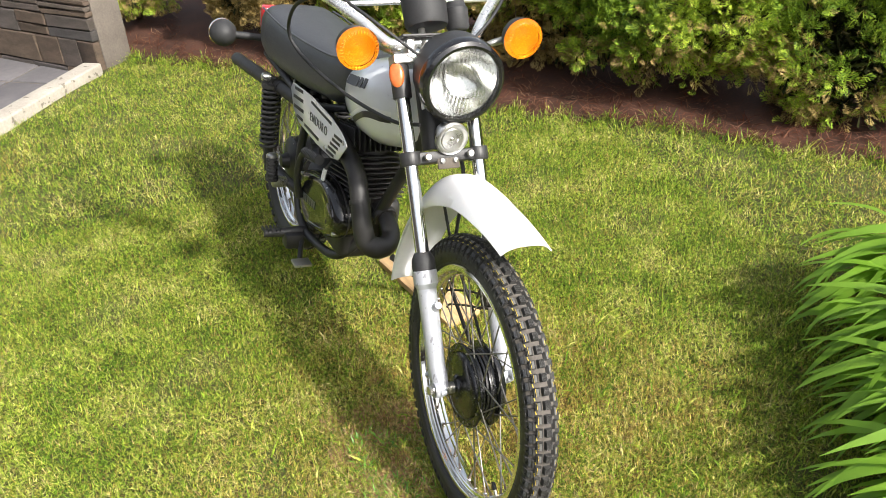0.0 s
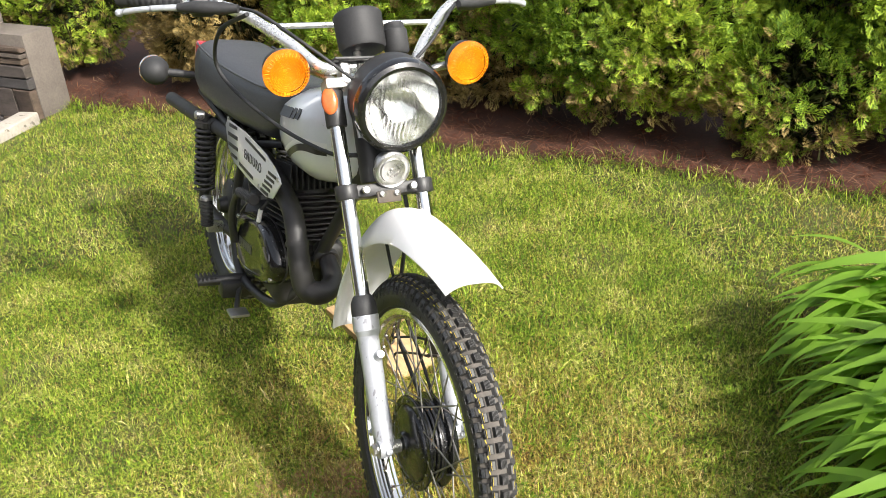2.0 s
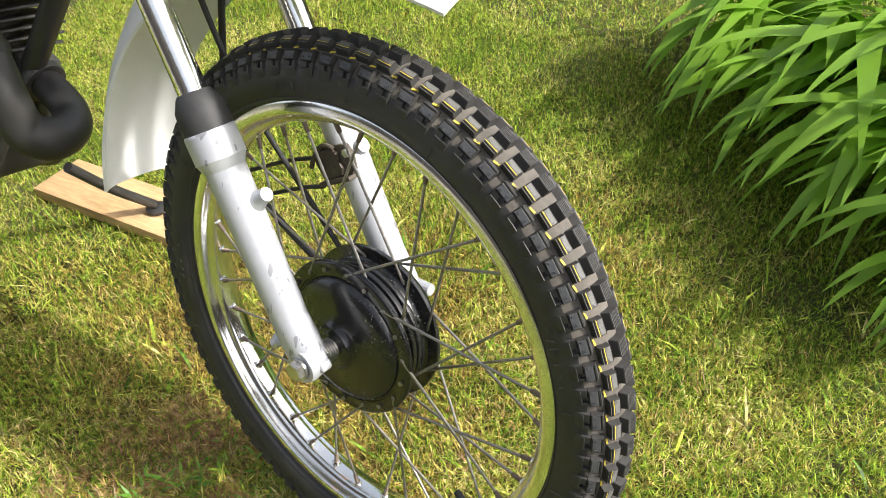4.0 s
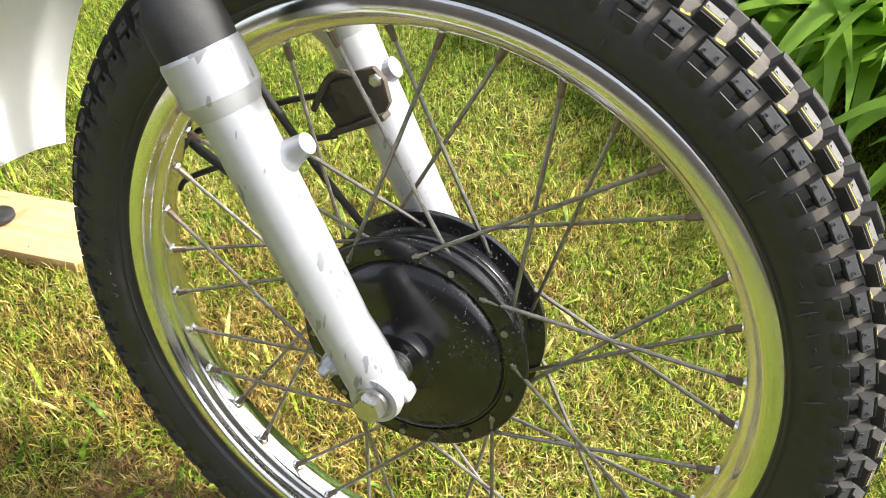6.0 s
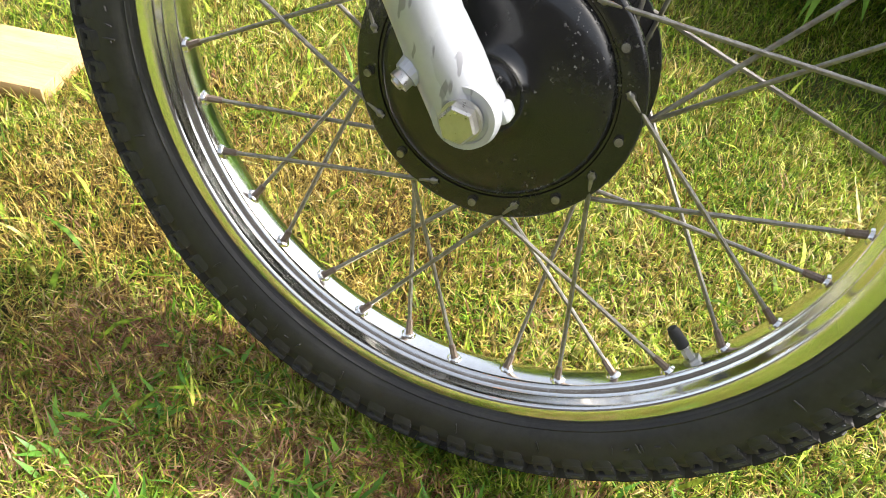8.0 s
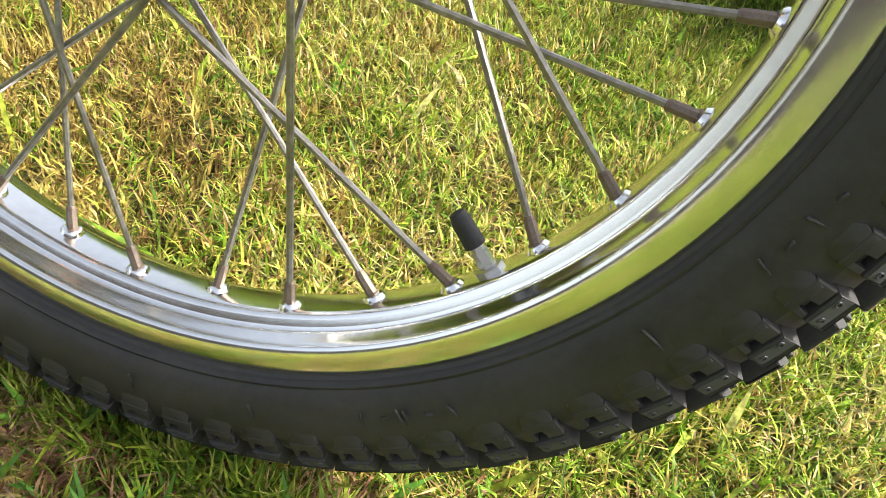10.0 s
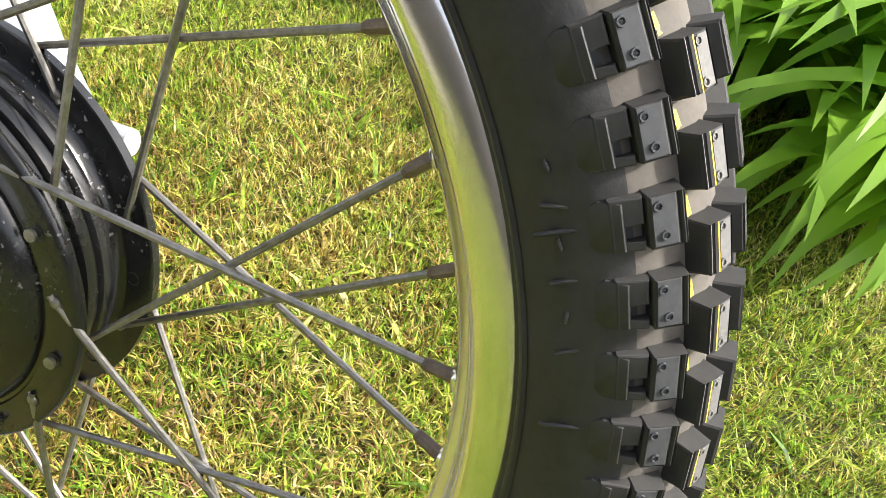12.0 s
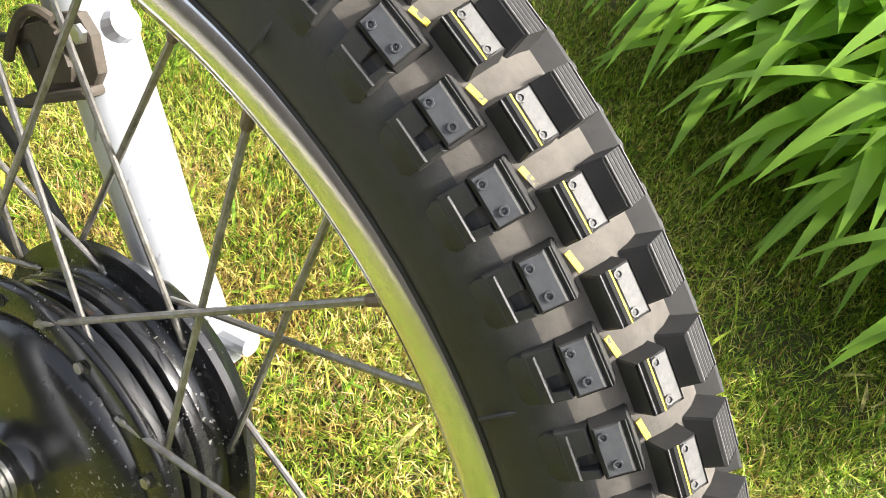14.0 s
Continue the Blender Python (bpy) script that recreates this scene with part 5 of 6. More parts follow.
# front mudguard
rings = []
for k in range(49):
    t = k / 48
    a = radians(73 + (175.0 - 73) * t)
    swell = math.sin(math.pi * min(1, 0.06 + t * 0.95)) ** 0.7
    edge = 0.414 + 0.016 * max(0, 1 - t * 5) ** 1.5 + 0.012 * max(0, t - 0.45)
    depth = 0.011 + 0.034 * swell + 0.020 * math.exp(-((t - 0.42) / 0.15) ** 2)
    half = 0.056 + 0.004 * swell
    outer, inner = [], []
    for j in range(17):
        u = -1 + 2 * j / 16
        h = edge + depth * (1 - abs(u) ** 3.2)
        outer.append((u * half, h))
        inner.append((u * (half - 0.0018), h - 0.0032))
    ring = outer + inner[::-1]
    rings.append([(x, h * math.cos(a), AXLE_Z + h * math.sin(a)) for x, h in ring])
part("front_mudguard", loft(rings), WHITE, bike, "glossy white plastic high mudguard", angle=50)

# cable guide on the far leg, brake cable
GX = Matrix.Translation((-0.064, 0, 0))
gd = slab([(-0.036, 0.160), (0.012, 0.158), (0.022, 0.166), (0.026, 0.185), (0.021, 0.197), (-0.010, 0.201), (-0.034, 0.197), (-0.040, 0.190), (-0.036, 0.178)], 0.007, "X", 0.0018, m=FKL @ GX)
guide = part("cable_guide", gd, GUIDE, bike, "grimy dark cable guide bracket on the fork leg", angle=30)
lobe = slab([(-0.012, 0.164), (0.004, 0.164), (0.009, 0.172), (0.004, 0.182), (0.007, 0.191), (-0.003, 0.197), (-0.020, 0.196), (-0.026, 0.189), (-0.014, 0.190), (-0.008, 0.184), (-0.013, 0.175)], 0.006, "X", 0.0022, m=FKL @ GX @ Matrix.Translation((0.005, 0, 0)))
part("guide_lobe", lobe, GUIDE, guide, angle=30)
part("guide_lip", block((0.014, 0.056, 0.006), (0.004, -0.012, 0.158), 0.0022, 2, m=FKL @ GX), GUIDE, guide)
part("guide_slot", block((0.002, 0.010, 0.013), (0.0035, -0.030, 0.180), 0.0009, 2, m=FKL @ GX), ENGINE, guide)
part("guide_screw", lathe([(0, 0), (0, 0.0055), (0.003, 0.0055), (0.0042, 0.004), (0.0042, 0)], 6, "X", m=FKL @ GX @ Matrix.Translation((0.003, 0.019, 0.187))), STEEL, guide)
part("guide_loop", tube([(-0.058, -0.046, 0.181), (-0.056, -0.034, 0.190), (-0.056, -0.018, 0.201), (-0.056, -0.004, 0.202), (-0.058, 0.004, 0.196)], 0.003, 8, 6, m=FKL), GUIDE, guide)
for dz in (0.194, 0.158):
    part("guide_wire", tube([(-0.058, -0.028, dz - 0.004), (-0.054, -0.06, dz), (-0.052, -0.115, dz), (-0.052, -0.195, dz - 0.004), (-0.052, -0.215, dz - 0.012)], 0.0028, 8, 6, m=FK), BLACK_SATIN, guide)
part("brake_cable", tube([(-0.05, -0.05, 0.02), (-0.052, -0.110, 0.092), (-0.053, -0.150, 0.150), (-0.054, -0.176, 0.194), (-0.056, -0.165, 0.26), (-0.064, -0.12, 0.35), (-0.068, -0.06, 0.46), (-0.05, -0.03, 0.54)], 0.0046, 10, 8, m=FK), GRIP, bike, "black cable")
part("speedometer_cable", tube([(-0.06, -0.03, 0.03), (-0.055, -0.06, 0.14), (-0.02, -0.06, 0.3), (0.0, -0.04, 0.45)], 0.0035, 10, 8, m=FK), GRIP, bike, "black cable")
part("lever_cable", tube([(0.235, -0.075, 0.925), (0.20, -0.02, 0.89), (0.13, 0.045, 0.80), (0.06, 0.05, 0.735), (0.01, 0.03, 0.70)], 0.0036, 10, 8, m=FH), GRIP, bike, "black cable")
part("lever_cable", tube([(-0.235, -0.075, 0.925), (-0.19, -0.01, 0.88), (-0.12, 0.045, 0.80), (-0.05, 0.04, 0.735)], 0.0036, 10, 8, m=FH), GRIP, bike, "black cable")
part("throttle_cable", tube([(0.25, -0.50, 1.10), (0.275, -0.64, 1.04), (0.268, -0.735, 0.955), (0.245, -0.71, 0.905), (0.20, -0.60, 0.868), (0.15, -0.49, 0.845), (0.105, -0.36, 0.845), (0.07, -0.30, 0.86)], 0.0046, 10, 8), GRIP, bike, "black cable")

# ---- frame, tank, seat and engine ----
for sx in (1, -1):
    part("frame_cradle", tube([(sx * 0.02, -0.60, 0.44), (sx * 0.045, -0.63, 0.33), (sx * 0.075, -0.68, 0.27), (sx * 0.085, -0.80, 0.235), (sx * 0.09, -0.95, 0.225), (sx * 0.09, -1.03, 0.30), (sx * 0.09, -1.04, 0.45), (sx * 0.085, -1.0, 0.62)], 0.0135, 12, 6, m=RE), BLACK_SATIN, bike, "black frame tube")
part("down_tube", tube([(0, -0.37, 0.80), (0.0, -0.46, 0.65), (0, -0.61, 0.42)], 0.017, 14, 4, m=RE), BLACK_SATIN, bike, "black frame tube")
for sx in (1, -1):
    part("seat_rail", tube([(sx * 0.06, -0.75, 0.70), (sx * 0.095, -1.0, 0.63), (sx * 0.10, -1.45, 0.64)], 0.012, 10, 5, m=RE), BLACK_SATIN, bike)


def hull(y, zc, hw, hh, e=2.6, n=28, flat=1.0):
    """A rounded section across the machine."""
    out = []
    for k in range(n):
        a = 2 * math.pi * k / n
        c, s = math.cos(a), math.sin(a)
        out.append((hw * math.copysign(abs(c) ** (2 / e), c), y, zc + hh * math.copysign(abs(s) ** (2 / e), s) * (flat if s < 0 else 1)))
    return out


TANK = ((-0.385, 0.835, 0.03, 0.045), (-0.395, 0.83, 0.075, 0.08), (-0.43, 0.818, 0.108, 0.103), (-0.50, 0.805, 0.124, 0.115), (-0.58, 0.793, 0.124, 0.110), (-0.67, 0.782, 0.108, 0.09), (-0.76, 0.772, 0.08, 0.065), (-0.80, 0.77, 0.045, 0.035))
tank = part("fuel_tank", loft([hull(y, zc, hw, hh) for y, zc, hw, hh in TANK], m=RE), SILVER, bike, "silver painted fuel tank with black and white stripes", angle=60)


def on_tank(y, z):
    """How far out the tank's side lies at a place along it."""
    zc, hw, hh = (float(np.interp(-y, [-row[0] for row in TANK], [row[i] for row in TANK])) for i in (1, 2, 3))
    return hw * (1 - min(0.98, abs((z - zc) / hh)) ** 2.6) ** (1 / 2.6)


def tank_band(line, width, mat, name, label):
    """A stripe that follows the tank's side along (y, z) points."""
    bm = bmesh.new()
    pts = smooth_path([(0, y, z) for y, z in line], 8)
    rows = [[bm.verts.new((on_tank(p.y, p.z + o) + 0.0012, p.y, p.z + o)) for o in np.linspace(-width / 2, width / 2, 5)] for p in pts]
    for a, b in zip(rows, rows[1:]):
        for k in range(4):
            bm.faces.new((a[k], a[k + 1], b[k + 1], b[k]))
    bm.transform(RE)
    part(name, bm, mat, tank, label)


tank_band([(-0.72, 0.738), (-0.66, 0.724), (-0.60, 0.737), (-0.54, 0.774), (-0.487, 0.802), (-0.41, 0.813)], 0.012, WHITE_DECAL, "stripe", "white stripe")
tank_band([(-0.585, 0.729), (-0.53, 0.763), (-0.48, 0.787), (-0.41, 0.798)], 0.017, DECAL, "stripe", "black stripe")
tank_band([(-0.72, 0.724), (-0.66, 0.710), (-0.615, 0.714)], 0.014, DECAL_GREY, "stripe", "dark grey stripe")
for k in range(6):
    yy = -0.645 + 0.025 * k
    zz = 0.822 + 0.006 * k
    q = slab([(-0.008, -0.013), (0.008, -0.013), (0.008, 0.013), (-0.008, 0.013)], 0.002, "X", 0, m=RE @ Matrix.Translation((on_tank(yy, zz) + 0.0015, yy, zz)) @ Matrix.Rotation(radians(-26), 4, "Y") @ Matrix.Rotation(radians(8), 4, "X"))
    part("badge_bar", q, DECAL, tank)
part("fuel_cap", lathe([(0.915, 0.0), (0.915, 0.034), (0.93, 0.034), (0.94, 0.028), (0.942, 0)], 28, "Z", m=RE @ Matrix.Translation((0, -0.52, 0.005))), STEEL, tank)
SEAT_ROWS = ((-0.61, 0.865, 0.06, 0.012), (-0.62, 0.86, 0.085, 0.03), (-0.70, 0.81, 0.105, 0.068), (-0.80, 0.772, 0.116, 0.078), (-1.0, 0.745, 0.128, 0.084), (-1.2, 0.728, 0.135, 0.088), (-1.36, 0.722, 0.135, 0.092), (-1.44, 0.725, 0.128, 0.086), (-1.47, 0.728, 0.10, 0.07))
seat = part("seat", loft([hull(*row, 3.6) for row in SEAT_ROWS], m=RE), SEAT, bike, "long dark grey vinyl seat", angle=60)
for sx in (1, -1):
    part("seat_piping", tube([(sx * hw * 0.945, y, zc + hh * 0.80) for y, zc, hw, hh in SEAT_ROWS[2:8]], 0.0035, 8, 5, m=RE), SEAT, seat)
part("tail_lamp", block((0.13, 0.05, 0.085), (0.027, -1.575, 0.728), 0.012, 3, m=RE), RED, bike, "red tail lamp lens")
part("tail_bracket", block((0.06, 0.12, 0.03), (0, -1.52, 0.655), 0.004, m=RE), BLACK_SATIN, bike)
for sx in (1, -1):
    rm = RE @ Matrix.Translation((sx * 0.225, -1.565, 0.672)) @ Matrix.Rotation(math.pi, 4, "Z")
    ri = indicator(rm, True)
    part("indicator_stalk", tube([(sx * 0.205, -1.545, 0.672), (sx * 0.13, -1.54, 0.668), (sx * 0.03, -1.53, 0.66)], [0.014, 0.012, 0.011], 12, 5, m=RE), GRIP, ri)

# engine
engine = part("crankcase", block((0.19, 0.34, 0.19), (0.0, -0.80, 0.37), 0.035, 4, m=RE), ENGINE, bike, "black crankcase")


def cover_bm(cy, cz, r, x1, ky=1.0):
    c = lathe([(0.07, r), (x1 - 0.028, r), (x1 - 0.012, r * 0.96), (x1 - 0.004, r * 0.86), (x1 - 0.001, r * 0.62), (x1, 0.0)], 44, "X")
    bmesh.ops.scale(c, vec=(1, ky, 1), verts=c.verts)
    c.transform(RE @ Matrix.Translation((0, cy, cz)))
    return c


OUTLINE = [(-0.948, 0.383), (-0.930, 0.430), (-0.880, 0.458), (-0.810, 0.478), (-0.743, 0.494), (-0.690, 0.492), (-0.645, 0.474), (-0.605, 0.444), (-0.594, 0.410), (-0.615, 0.372), (-0.655, 0.342), (-0.715, 0.322), (-0.790, 0.300), (-0.850, 0.288), (-0.905, 0.302), (-0.938, 0.338)]
ring_of = [(p.y, p.z) for p in smooth_path([(0, y, z) for y, z in OUTLINE + OUTLINE[:1]], 3)[:-1]]


def inset(points, by):
    """The outline drawn in towards its middle."""
    cy, cz = sum(y for y, _ in points) / len(points), sum(z for _, z in points) / len(points)
    return [(y + (cy - y) * by, z + (cz - z) * by) for y, z in points]


def cover_rings(steps):
    return [[(x, y, z) for y, z in inset(ring_of, by)] for x, by in steps]


cover = part("clutch_cover", loft(cover_rings(((0.06, 0.0), (0.098, 0.0), (0.108, 0.02), (0.117, 0.06), (0.123, 0.12), (0.1255, 0.20), (0.1255, 0.26), (0.1235, 0.285), (0.1235, 0.6))), m=RE), BLACK_GLOSS, engine, "glossy black clutch cover", angle=35)
part("cover_gasket", loft(cover_rings(((0.083, -0.012), (0.088, -0.012))), m=RE), ENGINE, engine)
part("front_boss", cover_bm(-0.655, 0.418, 0.040, 0.131, 1.0), BLACK_GLOSS, engine, "glossy black oil pump cover")
for k in range(6):
    part("badge_bar", block((0.002, 0.013, 0.024), (0.1240, -0.875 + 0.019 * k, 0.372 + 0.003 * k), 0, m=RE), DECAL_GREY, engine)
for y, z in ((-0.70, 0.478), (-0.625, 0.372), (-0.925, 0.425), (-0.895, 0.310), (-0.80, 0.466), (-0.735, 0.330)):
    part("cover_screw", lathe([(0.100, 0), (0.100, 0.0065), (0.120, 0.0065), (0.122, 0.0045), (0.122, 0)], 10, "X", m=RE @ Matrix.Translation((0, y, z))), STEEL, engine)
CY = RE @ Matrix.Translation((0, -0.685, 0.45)) @ Matrix.Rotation(radians(12), 4, "X")
barrel = part("cylinder", lathe([(0.0, 0.055), (0.2, 0.055), (0.2, 0.0)], 24, "Z", m=CY), ENGINE, bike, "black finned cylinder")
for k in range(9):
    wd = 0.150 + 0.02 * math.sin(math.pi * k / 8)
    part("fin", block((wd, wd * 1.05, 0.0042), (0, 0, 0.02 + 0.0145 * k), 0.0012, 1, m=CY), ENGINE, barrel)
for k in range(11):
    part("head_fin", block((0.0042, 0.165, 0.065), ((k - 5) * 0.0155, 0, 0.185), 0.0012, 1, m=CY), ENGINE, barrel)
part("cylinder_head", block((0.14, 0.12, 0.035), (0, 0, 0.165), 0.008, 3, m=CY), ENGINE, barrel)
part("spark_plug_cap", tube([(0, 0.02, 0.20), (0.01, 0.05, 0.235), (0.03, 0.06, 0.24)], 0.011, 12, 5, m=CY), GRIP, barrel)
part("oil_line", tube([(0.10, -0.735, 0.55), (0.118, -0.735, 0.52), (0.120, -0.74, 0.465)], 0.0045, 8, 6, m=RE), ENGINE, engine)
part("oil_line_sleeve", tube([(0.118, -0.735, 0.525), (0.121, -0.738, 0.49)], 0.0065, 10, m=RE), WHITE_DECAL, engine, "white sleeve on the oil line")
part("carburettor", block((0.07, 0.09, 0.10), (0.0, -0.85, 0.54), 0.02, 3, m=RE), ENGINE, bike)

# exhaust
PIPE_WAY = [(-0.012, -0.62, 0.462), (-0.010, -0.555, 0.446), (-0.002, -0.500, 0.430), (0.022, -0.466, 0.420), (0.058, -0.455, 0.418), (0.084, -0.470, 0.433), (0.097, -0.483, 0.485), (0.10, -0.507, 0.538), (0.10, -0.553, 0.593), (0.10, -0.62, 0.615), (0.099, -0.68, 0.625), (0.095, -0.75, 0.632), (0.085, -0.90, 0.625), (0.085, -1.05, 0.605), (0.11, -1.25, 0.59)]
pipe = part("exhaust_pipe", tube(PIPE_WAY, [0.022, 0.0235, 0.025, 0.028, 0.0295, 0.0285, 0.0265, 0.0255, 0.025, 0.025, 0.025, 0.026, 0.028, 0.027, 0.022], 24, 8, m=RE), PIPE, bike, "matt black exhaust pipe")
part("port_clamp", lathe([(-0.008, 0.022), (-0.008, 0.032), (-0.004, 0.034), (0.004, 0.034), (0.008, 0.032), (0.008, 0.022)], 24, "Z", m=RE @ Matrix.Translation((-0.010, -0.572, 0.450)) @ Vector((0.0, 0.065, -0.025)).to_track_quat("Z", "Y").to_matrix().to_4x4()), PIPE, pipe)
part("pipe_joint", tube([(0.0995, -0.502, 0.527), (0.10, -0.508, 0.539)], 0.0285, 20, m=RE), PIPE, pipe)
sil = part("silencer", tube([(0.11, -1.22, 0.592), (0.128, -1.40, 0.575), (0.142, -1.68, 0.545)], [0.022, 0.0225, 0.0225], 20, 5, m=RE), PIPE, bike, "black silencer tube")
part("silencer_mouth", tube([(0.142, -1.675, 0.5455), (0.1425, -1.682, 0.5445)], 0.015, 16, m=RE), ENGINE, sil)
out = [(-0.545, 0.672), (-0.60, 0.612), (-0.66, 0.592), (-0.80, 0.576), (-0.99, 0.564), (-1.06, 0.583), (-1.108, 0.635), (-1.09, 0.660), (-0.90, 0.685), (-0.69, 0.696), (-0.60, 0.690), (-0.560, 0.682)]
HS = RE @ Matrix.Translation((0.131, -0.7, 0)) @ Matrix.Rotation(radians(-2.4), 4, "Z") @ Matrix.Translation((0, 0.7, 0))
shield_bm = slab(out, 0.004, "X", 0.0015)
bmesh.ops.subdivide_edges(shield_bm, edges=shield_bm.edges[:], cuts=1)
shield_bm.transform(HS)
shield = part("heat_shield", shield_bm, SILVER, bike, "silver slotted exhaust heat shield with dark lettering")


def slot(y0, z0, y1, z1, w=0.0085):
    d = Vector((0, y1 - y0, z1 - z0))
    part("slot", block((0.002, d.length, w), (0, 0, 0), 0.0009, 2, m=HS @ Matrix.Translation((0.0018, (y0 + y1) / 2, (z0 + z1) / 2)) @ Matrix.Rotation(math.atan2(d.z, d.y), 4, "X")), ENGINE, shield)


slot(-0.97, 0.668, -1.06, 0.652, 0.010)
slot(-0.96, 0.642, -1.07, 0.624, 0.011)
slot(-0.95, 0.614, -1.06, 0.597, 0.011)
slot(-0.68, 0.682, -0.88, 0.672, 0.009)
slot(-0.78, 0.595, -0.93, 0.583, 0.010)
slot(-0.95, 0.587, -1.02, 0.578, 0.010)
for k in range(5):
    slot(-0.580 - 0.014 * k, 0.672 - 0.0165 * k, -0.650 - 0.014 * k, 0.663 - 0.0165 * k, 0.0085)
writing("ENDURO", 0.036, DECAL, shield, HS @ put_on((0, 1, 0.10), (0, -0.10, 1), (0.0028, -0.795, 0.637)), "lettering", spacing=1.25)
for y, z in ((-1.07, 0.668), (-0.72, 0.598), (-0.565, 0.675)):
    part("shield_screw", lathe([(0, 0), (0, 0.006), (0.003, 0.006), (0.004, 0.004), (0.004, 0)], 10, "X", m=HS @ Matrix.Translation((0.002, y, z))), STEEL, shield)

# rear end
RC = Matrix.Translation((0, -1.30, 0.300))
rt = part("rear_tyre", lathe(tyre_profile(0.243, 0.304, 0.046), 96), RUBBER, bike, "black rubber knobbly rear tyre", RE @ RC)
RSH = knob_mesh("knob", 0.022, 0.024, 0.011, (), KNOB_TOP)
RCE = knob_mesh("knob", 0.022, 0.024, 0.012, (), KNOB_WORN)
for k in range(50):
    for col in range(4):
        a = 2 * math.pi * (k + (0.5 if col in (1, 3) else 0.0)) / 50
        sx = (1, 1, -1, -1)[col]
        m = round_wheel(a) @ (Matrix.Translation((sx * 0.035, 0, 0.298)) @ Matrix.Rotation(radians(sx * 42), 4, "Y") if col in (0, 3) else Matrix.Translation((sx * 0.013, 0, 0.304)) @ Matrix.Rotation(radians(sx * 12), 4, "Y"))
        if sx < 0:
            m = m @ Matrix.Rotation(math.pi, 4, "Z")
        part("knob", RSH if col in (0, 3) else RCE, None, rt, m=m)
k = 0.243 - 0.2755
rprof = [(a * 1.2, r + k) for a, r in rim_pts]
rprof = rprof + [(-a, r) for a, r in rprof[::-1] if a > 1e-9]
rprof.append(rprof[0])
rrim = part("rear_rim", lathe(rprof, 96), CHROME, bike, "polished chrome rear rim", RE @ RC)
lace(rrim, 36, 0.1, 0.075, 0.2498 + k, 0.03, radians(42))
part("rear_hub", lathe([(0.07, 0.0), (0.07, 0.02), (0.045, 0.03), (0.035, 0.08), (0.03, 0.085), (-0.03, 0.085), (-0.035, 0.08), (-0.06, 0.03), (-0.06, 0)], 48, m=RE @ RC), BLACK_SATIN, bike, "black rear hub")
for sx in (1, -1):
    part("swing_arm", tube([(sx * 0.085, -0.98, 0.32), (sx * 0.105, -1.15, 0.31), (sx * 0.11, -1.34, 0.30)], 0.017, 12, 5, m=RE), BLACK_SATIN, bike)
    S0, S1 = Vector((sx * 0.13, -1.25, 0.315)), Vector((sx * 0.13, -1.265, 0.615))
    shock = part("shock_absorber", tube([S0, S1], 0.016, 14, m=RE), BLACK_SATIN, bike, "black rear shock absorber")
    coil, turns = [], 12
    for q in range(turns * 10 + 1):
        t = q / (turns * 10)
        a = 2 * math.pi * turns * t
        p = S0.lerp(S1, 0.22 + 0.68 * t)
        coil.append(p + Vector((0.029 * math.cos(a), 0.029 * math.sin(a), 0)))
    part("coil_spring", tube(coil, 0.0052, 8, 1, m=RE), GRIP, shock, "black coil spring")
    part("spring_cup", lathe([(-0.01, 0.0), (-0.01, 0.034), (0.006, 0.034), (0.006, 0.0)], 24, "Z", m=RE @ Matrix.Translation(S0.lerp(S1, 0.92))), BLACK_SATIN, shock)
    part("shock_nut", lathe([(-0.012, 0), (-0.012, 0.014), (0.012, 0.014), (0.016, 0.009), (0.016, 0)], 12, "X", m=RE @ Matrix.Translation(S1 + Vector((sx * 0.02, 0, 0)))), STEEL, shock)


def rubber_peg(name, a, b, label, cap_mat, r=0.015):
    a, b = Vector(a), Vector(b)
    d = b - a
    L = d.length
    m = RE @ Matrix.Translation(a) @ d.to_track_quat("Z", "Y").to_matrix().to_4x4()
    pts = [(0, 0.0), (0, r * 0.9)]
    n = int(L / 0.011)
    for q in range(n):
        z0 = q * L / n
        pts += [(z0 + 0.001, r), (z0 + 0.007, r), (z0 + 0.008, r * 0.82), (z0 + 0.0105, r * 0.82)]
    pts += [(L, r), (L, 0)]
    ob = part(name, lathe(pts, 20, "Z", m=m), GRIP, bike, label)
    if cap_mat:
        part("peg_cap", lathe([(L, 0), (L, r * 1.05), (L + 0.008, r * 1.0), (L + 0.012, r * 0.6), (L + 0.0125, 0)], 20, "Z", m=m), cap_mat, ob, "bright metal end cap")
    return ob


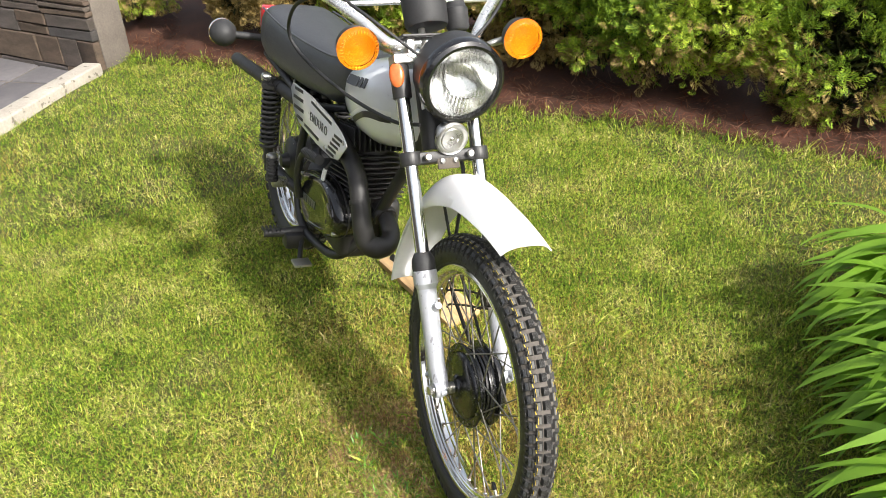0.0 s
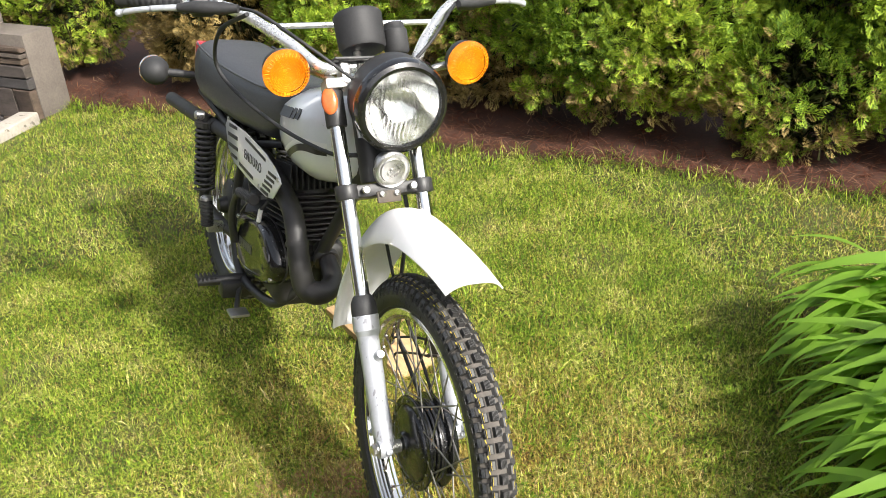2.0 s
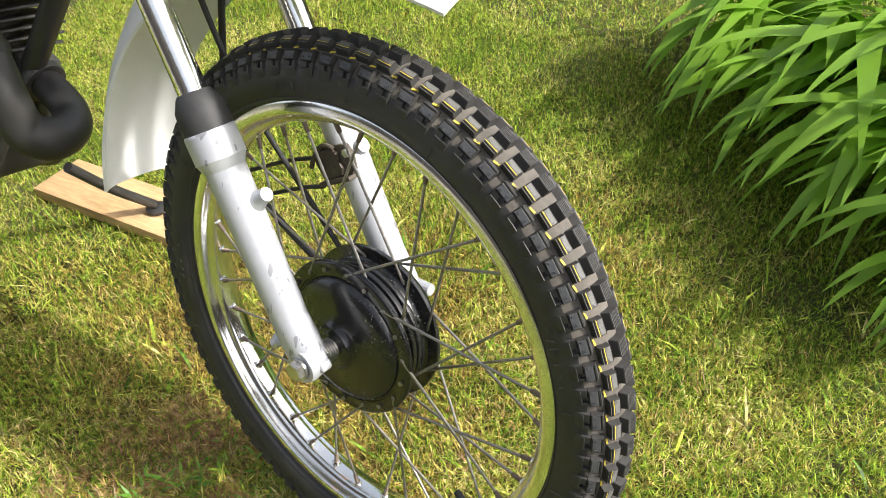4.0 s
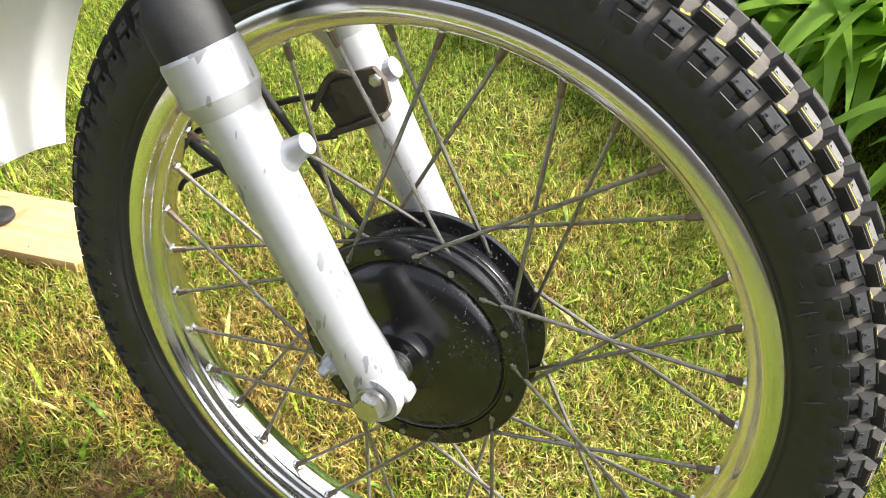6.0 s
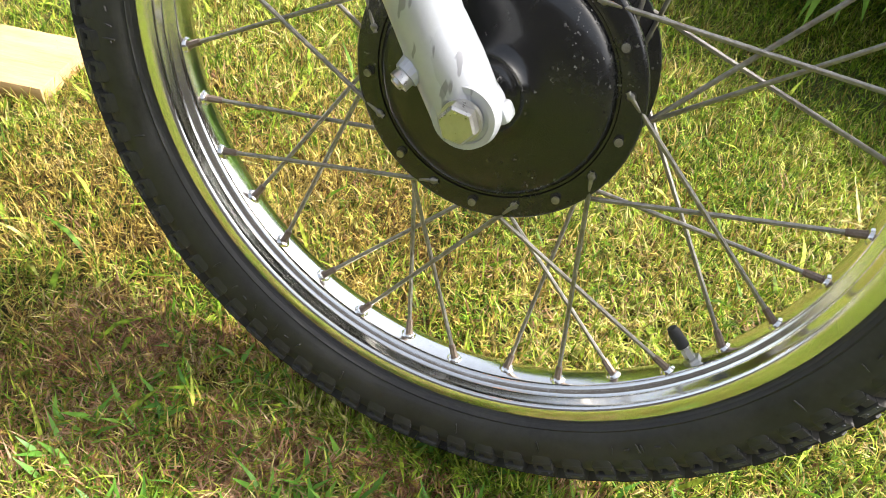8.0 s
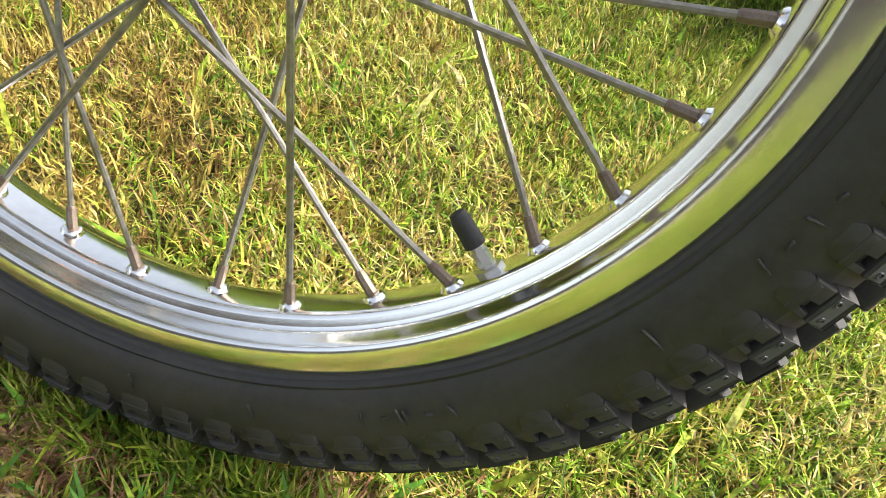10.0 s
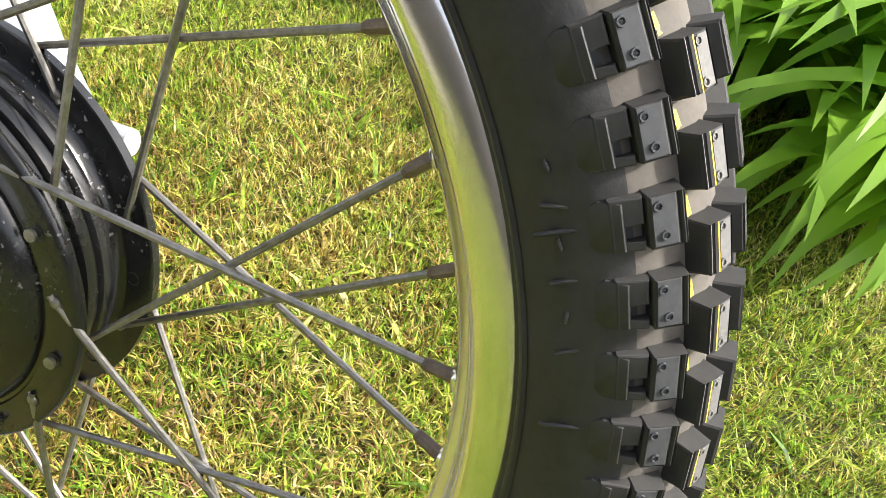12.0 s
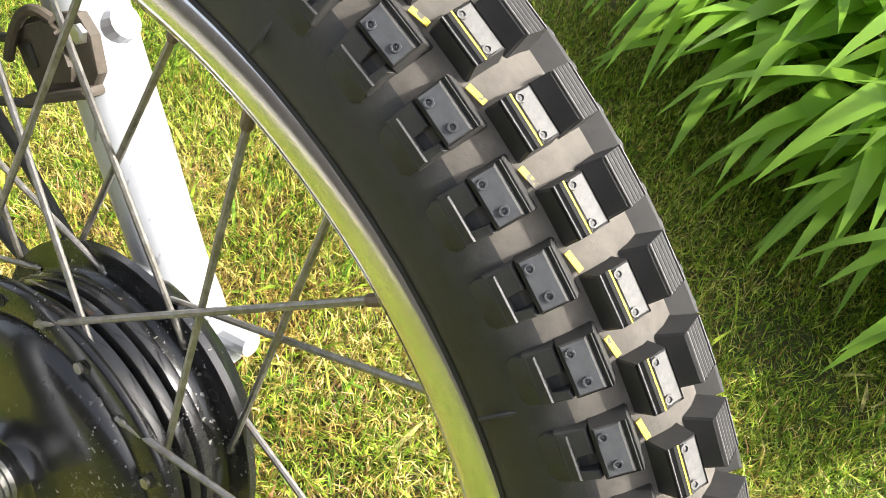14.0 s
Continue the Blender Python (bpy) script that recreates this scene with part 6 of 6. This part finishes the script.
rubber_peg("passenger_peg", (0.16, -1.09, 0.325), (0.163, -1.10, 0.405), "folded ribbed rubber passenger peg", STEEL, 0.019)
part("peg_bracket", block((0.05, 0.03, 0.03), (0.135, -1.095, 0.318), 0.005, m=RE), STEEL, bike)
part("kick_lever", tube([(0.13, -0.90, 0.36), (0.148, -0.885, 0.43), (0.150, -0.865, 0.50), (0.150, -0.825, 0.54)], [0.012, 0.010, 0.009, 0.009], 12, 5, m=RE), BLACK_SATIN, bike, "black kick-start lever")
rubber_peg("kick_pedal", (0.150, -0.825, 0.540), (0.150, -0.70, 0.568), "ribbed rubber kick-start pedal", None, 0.014)
peg = part("foot_peg", tube([(0.09, -0.93, 0.225), (0.15, -0.935, 0.218), (0.218, -0.952, 0.209)], [0.014, 0.016, 0.013], 12, 5, m=RE), BLACK_SATIN, bike, "black serrated steel foot peg")
for q in range(5):
    part("peg_tooth", block((0.006, 0.034, 0.012), (0.172 + 0.0115 * q, -0.945 - 0.003 * q, 0.226 - 0.0015 * q), 0.001, 1, m=RE), BLACK_SATIN, peg)
part("peg_mount", block((0.085, 0.05, 0.05), (0.118, -0.922, 0.198), 0.008, 2, m=RE), BLACK_SATIN, bike, "dark greasy foot peg mount")
part("brake_pedal", tube([(0.10, -0.92, 0.21), (0.125, -0.86, 0.185), (0.14, -0.81, 0.180), (0.14, -0.78, 0.19)], 0.008, 10, 5, m=RE), BLACK_SATIN, bike, "black brake pedal")
part("pedal_pad", block((0.055, 0.045, 0.008), (0.148, -0.775, 0.196), 0.002, m=RE), STEEL, bike)
stand = part("side_stand", tube([(-0.09, -0.79, 0.23), (-0.17, -0.80, 0.155), (-0.262, -0.803, 0.082)], 0.010, 12, 5), BLACK_SATIN, bike, "black side stand leg")
part("stand_foot", lathe([(-0.006, 0.0), (-0.006, 0.022), (0.0, 0.022), (0.004, 0.016), (0.004, 0)], 20, "Z", m=Matrix.Translation((-0.266, -0.803, 0.0745)) @ Matrix.Rotation(radians(9.86), 4, "Y")), BLACK_SATIN, stand)
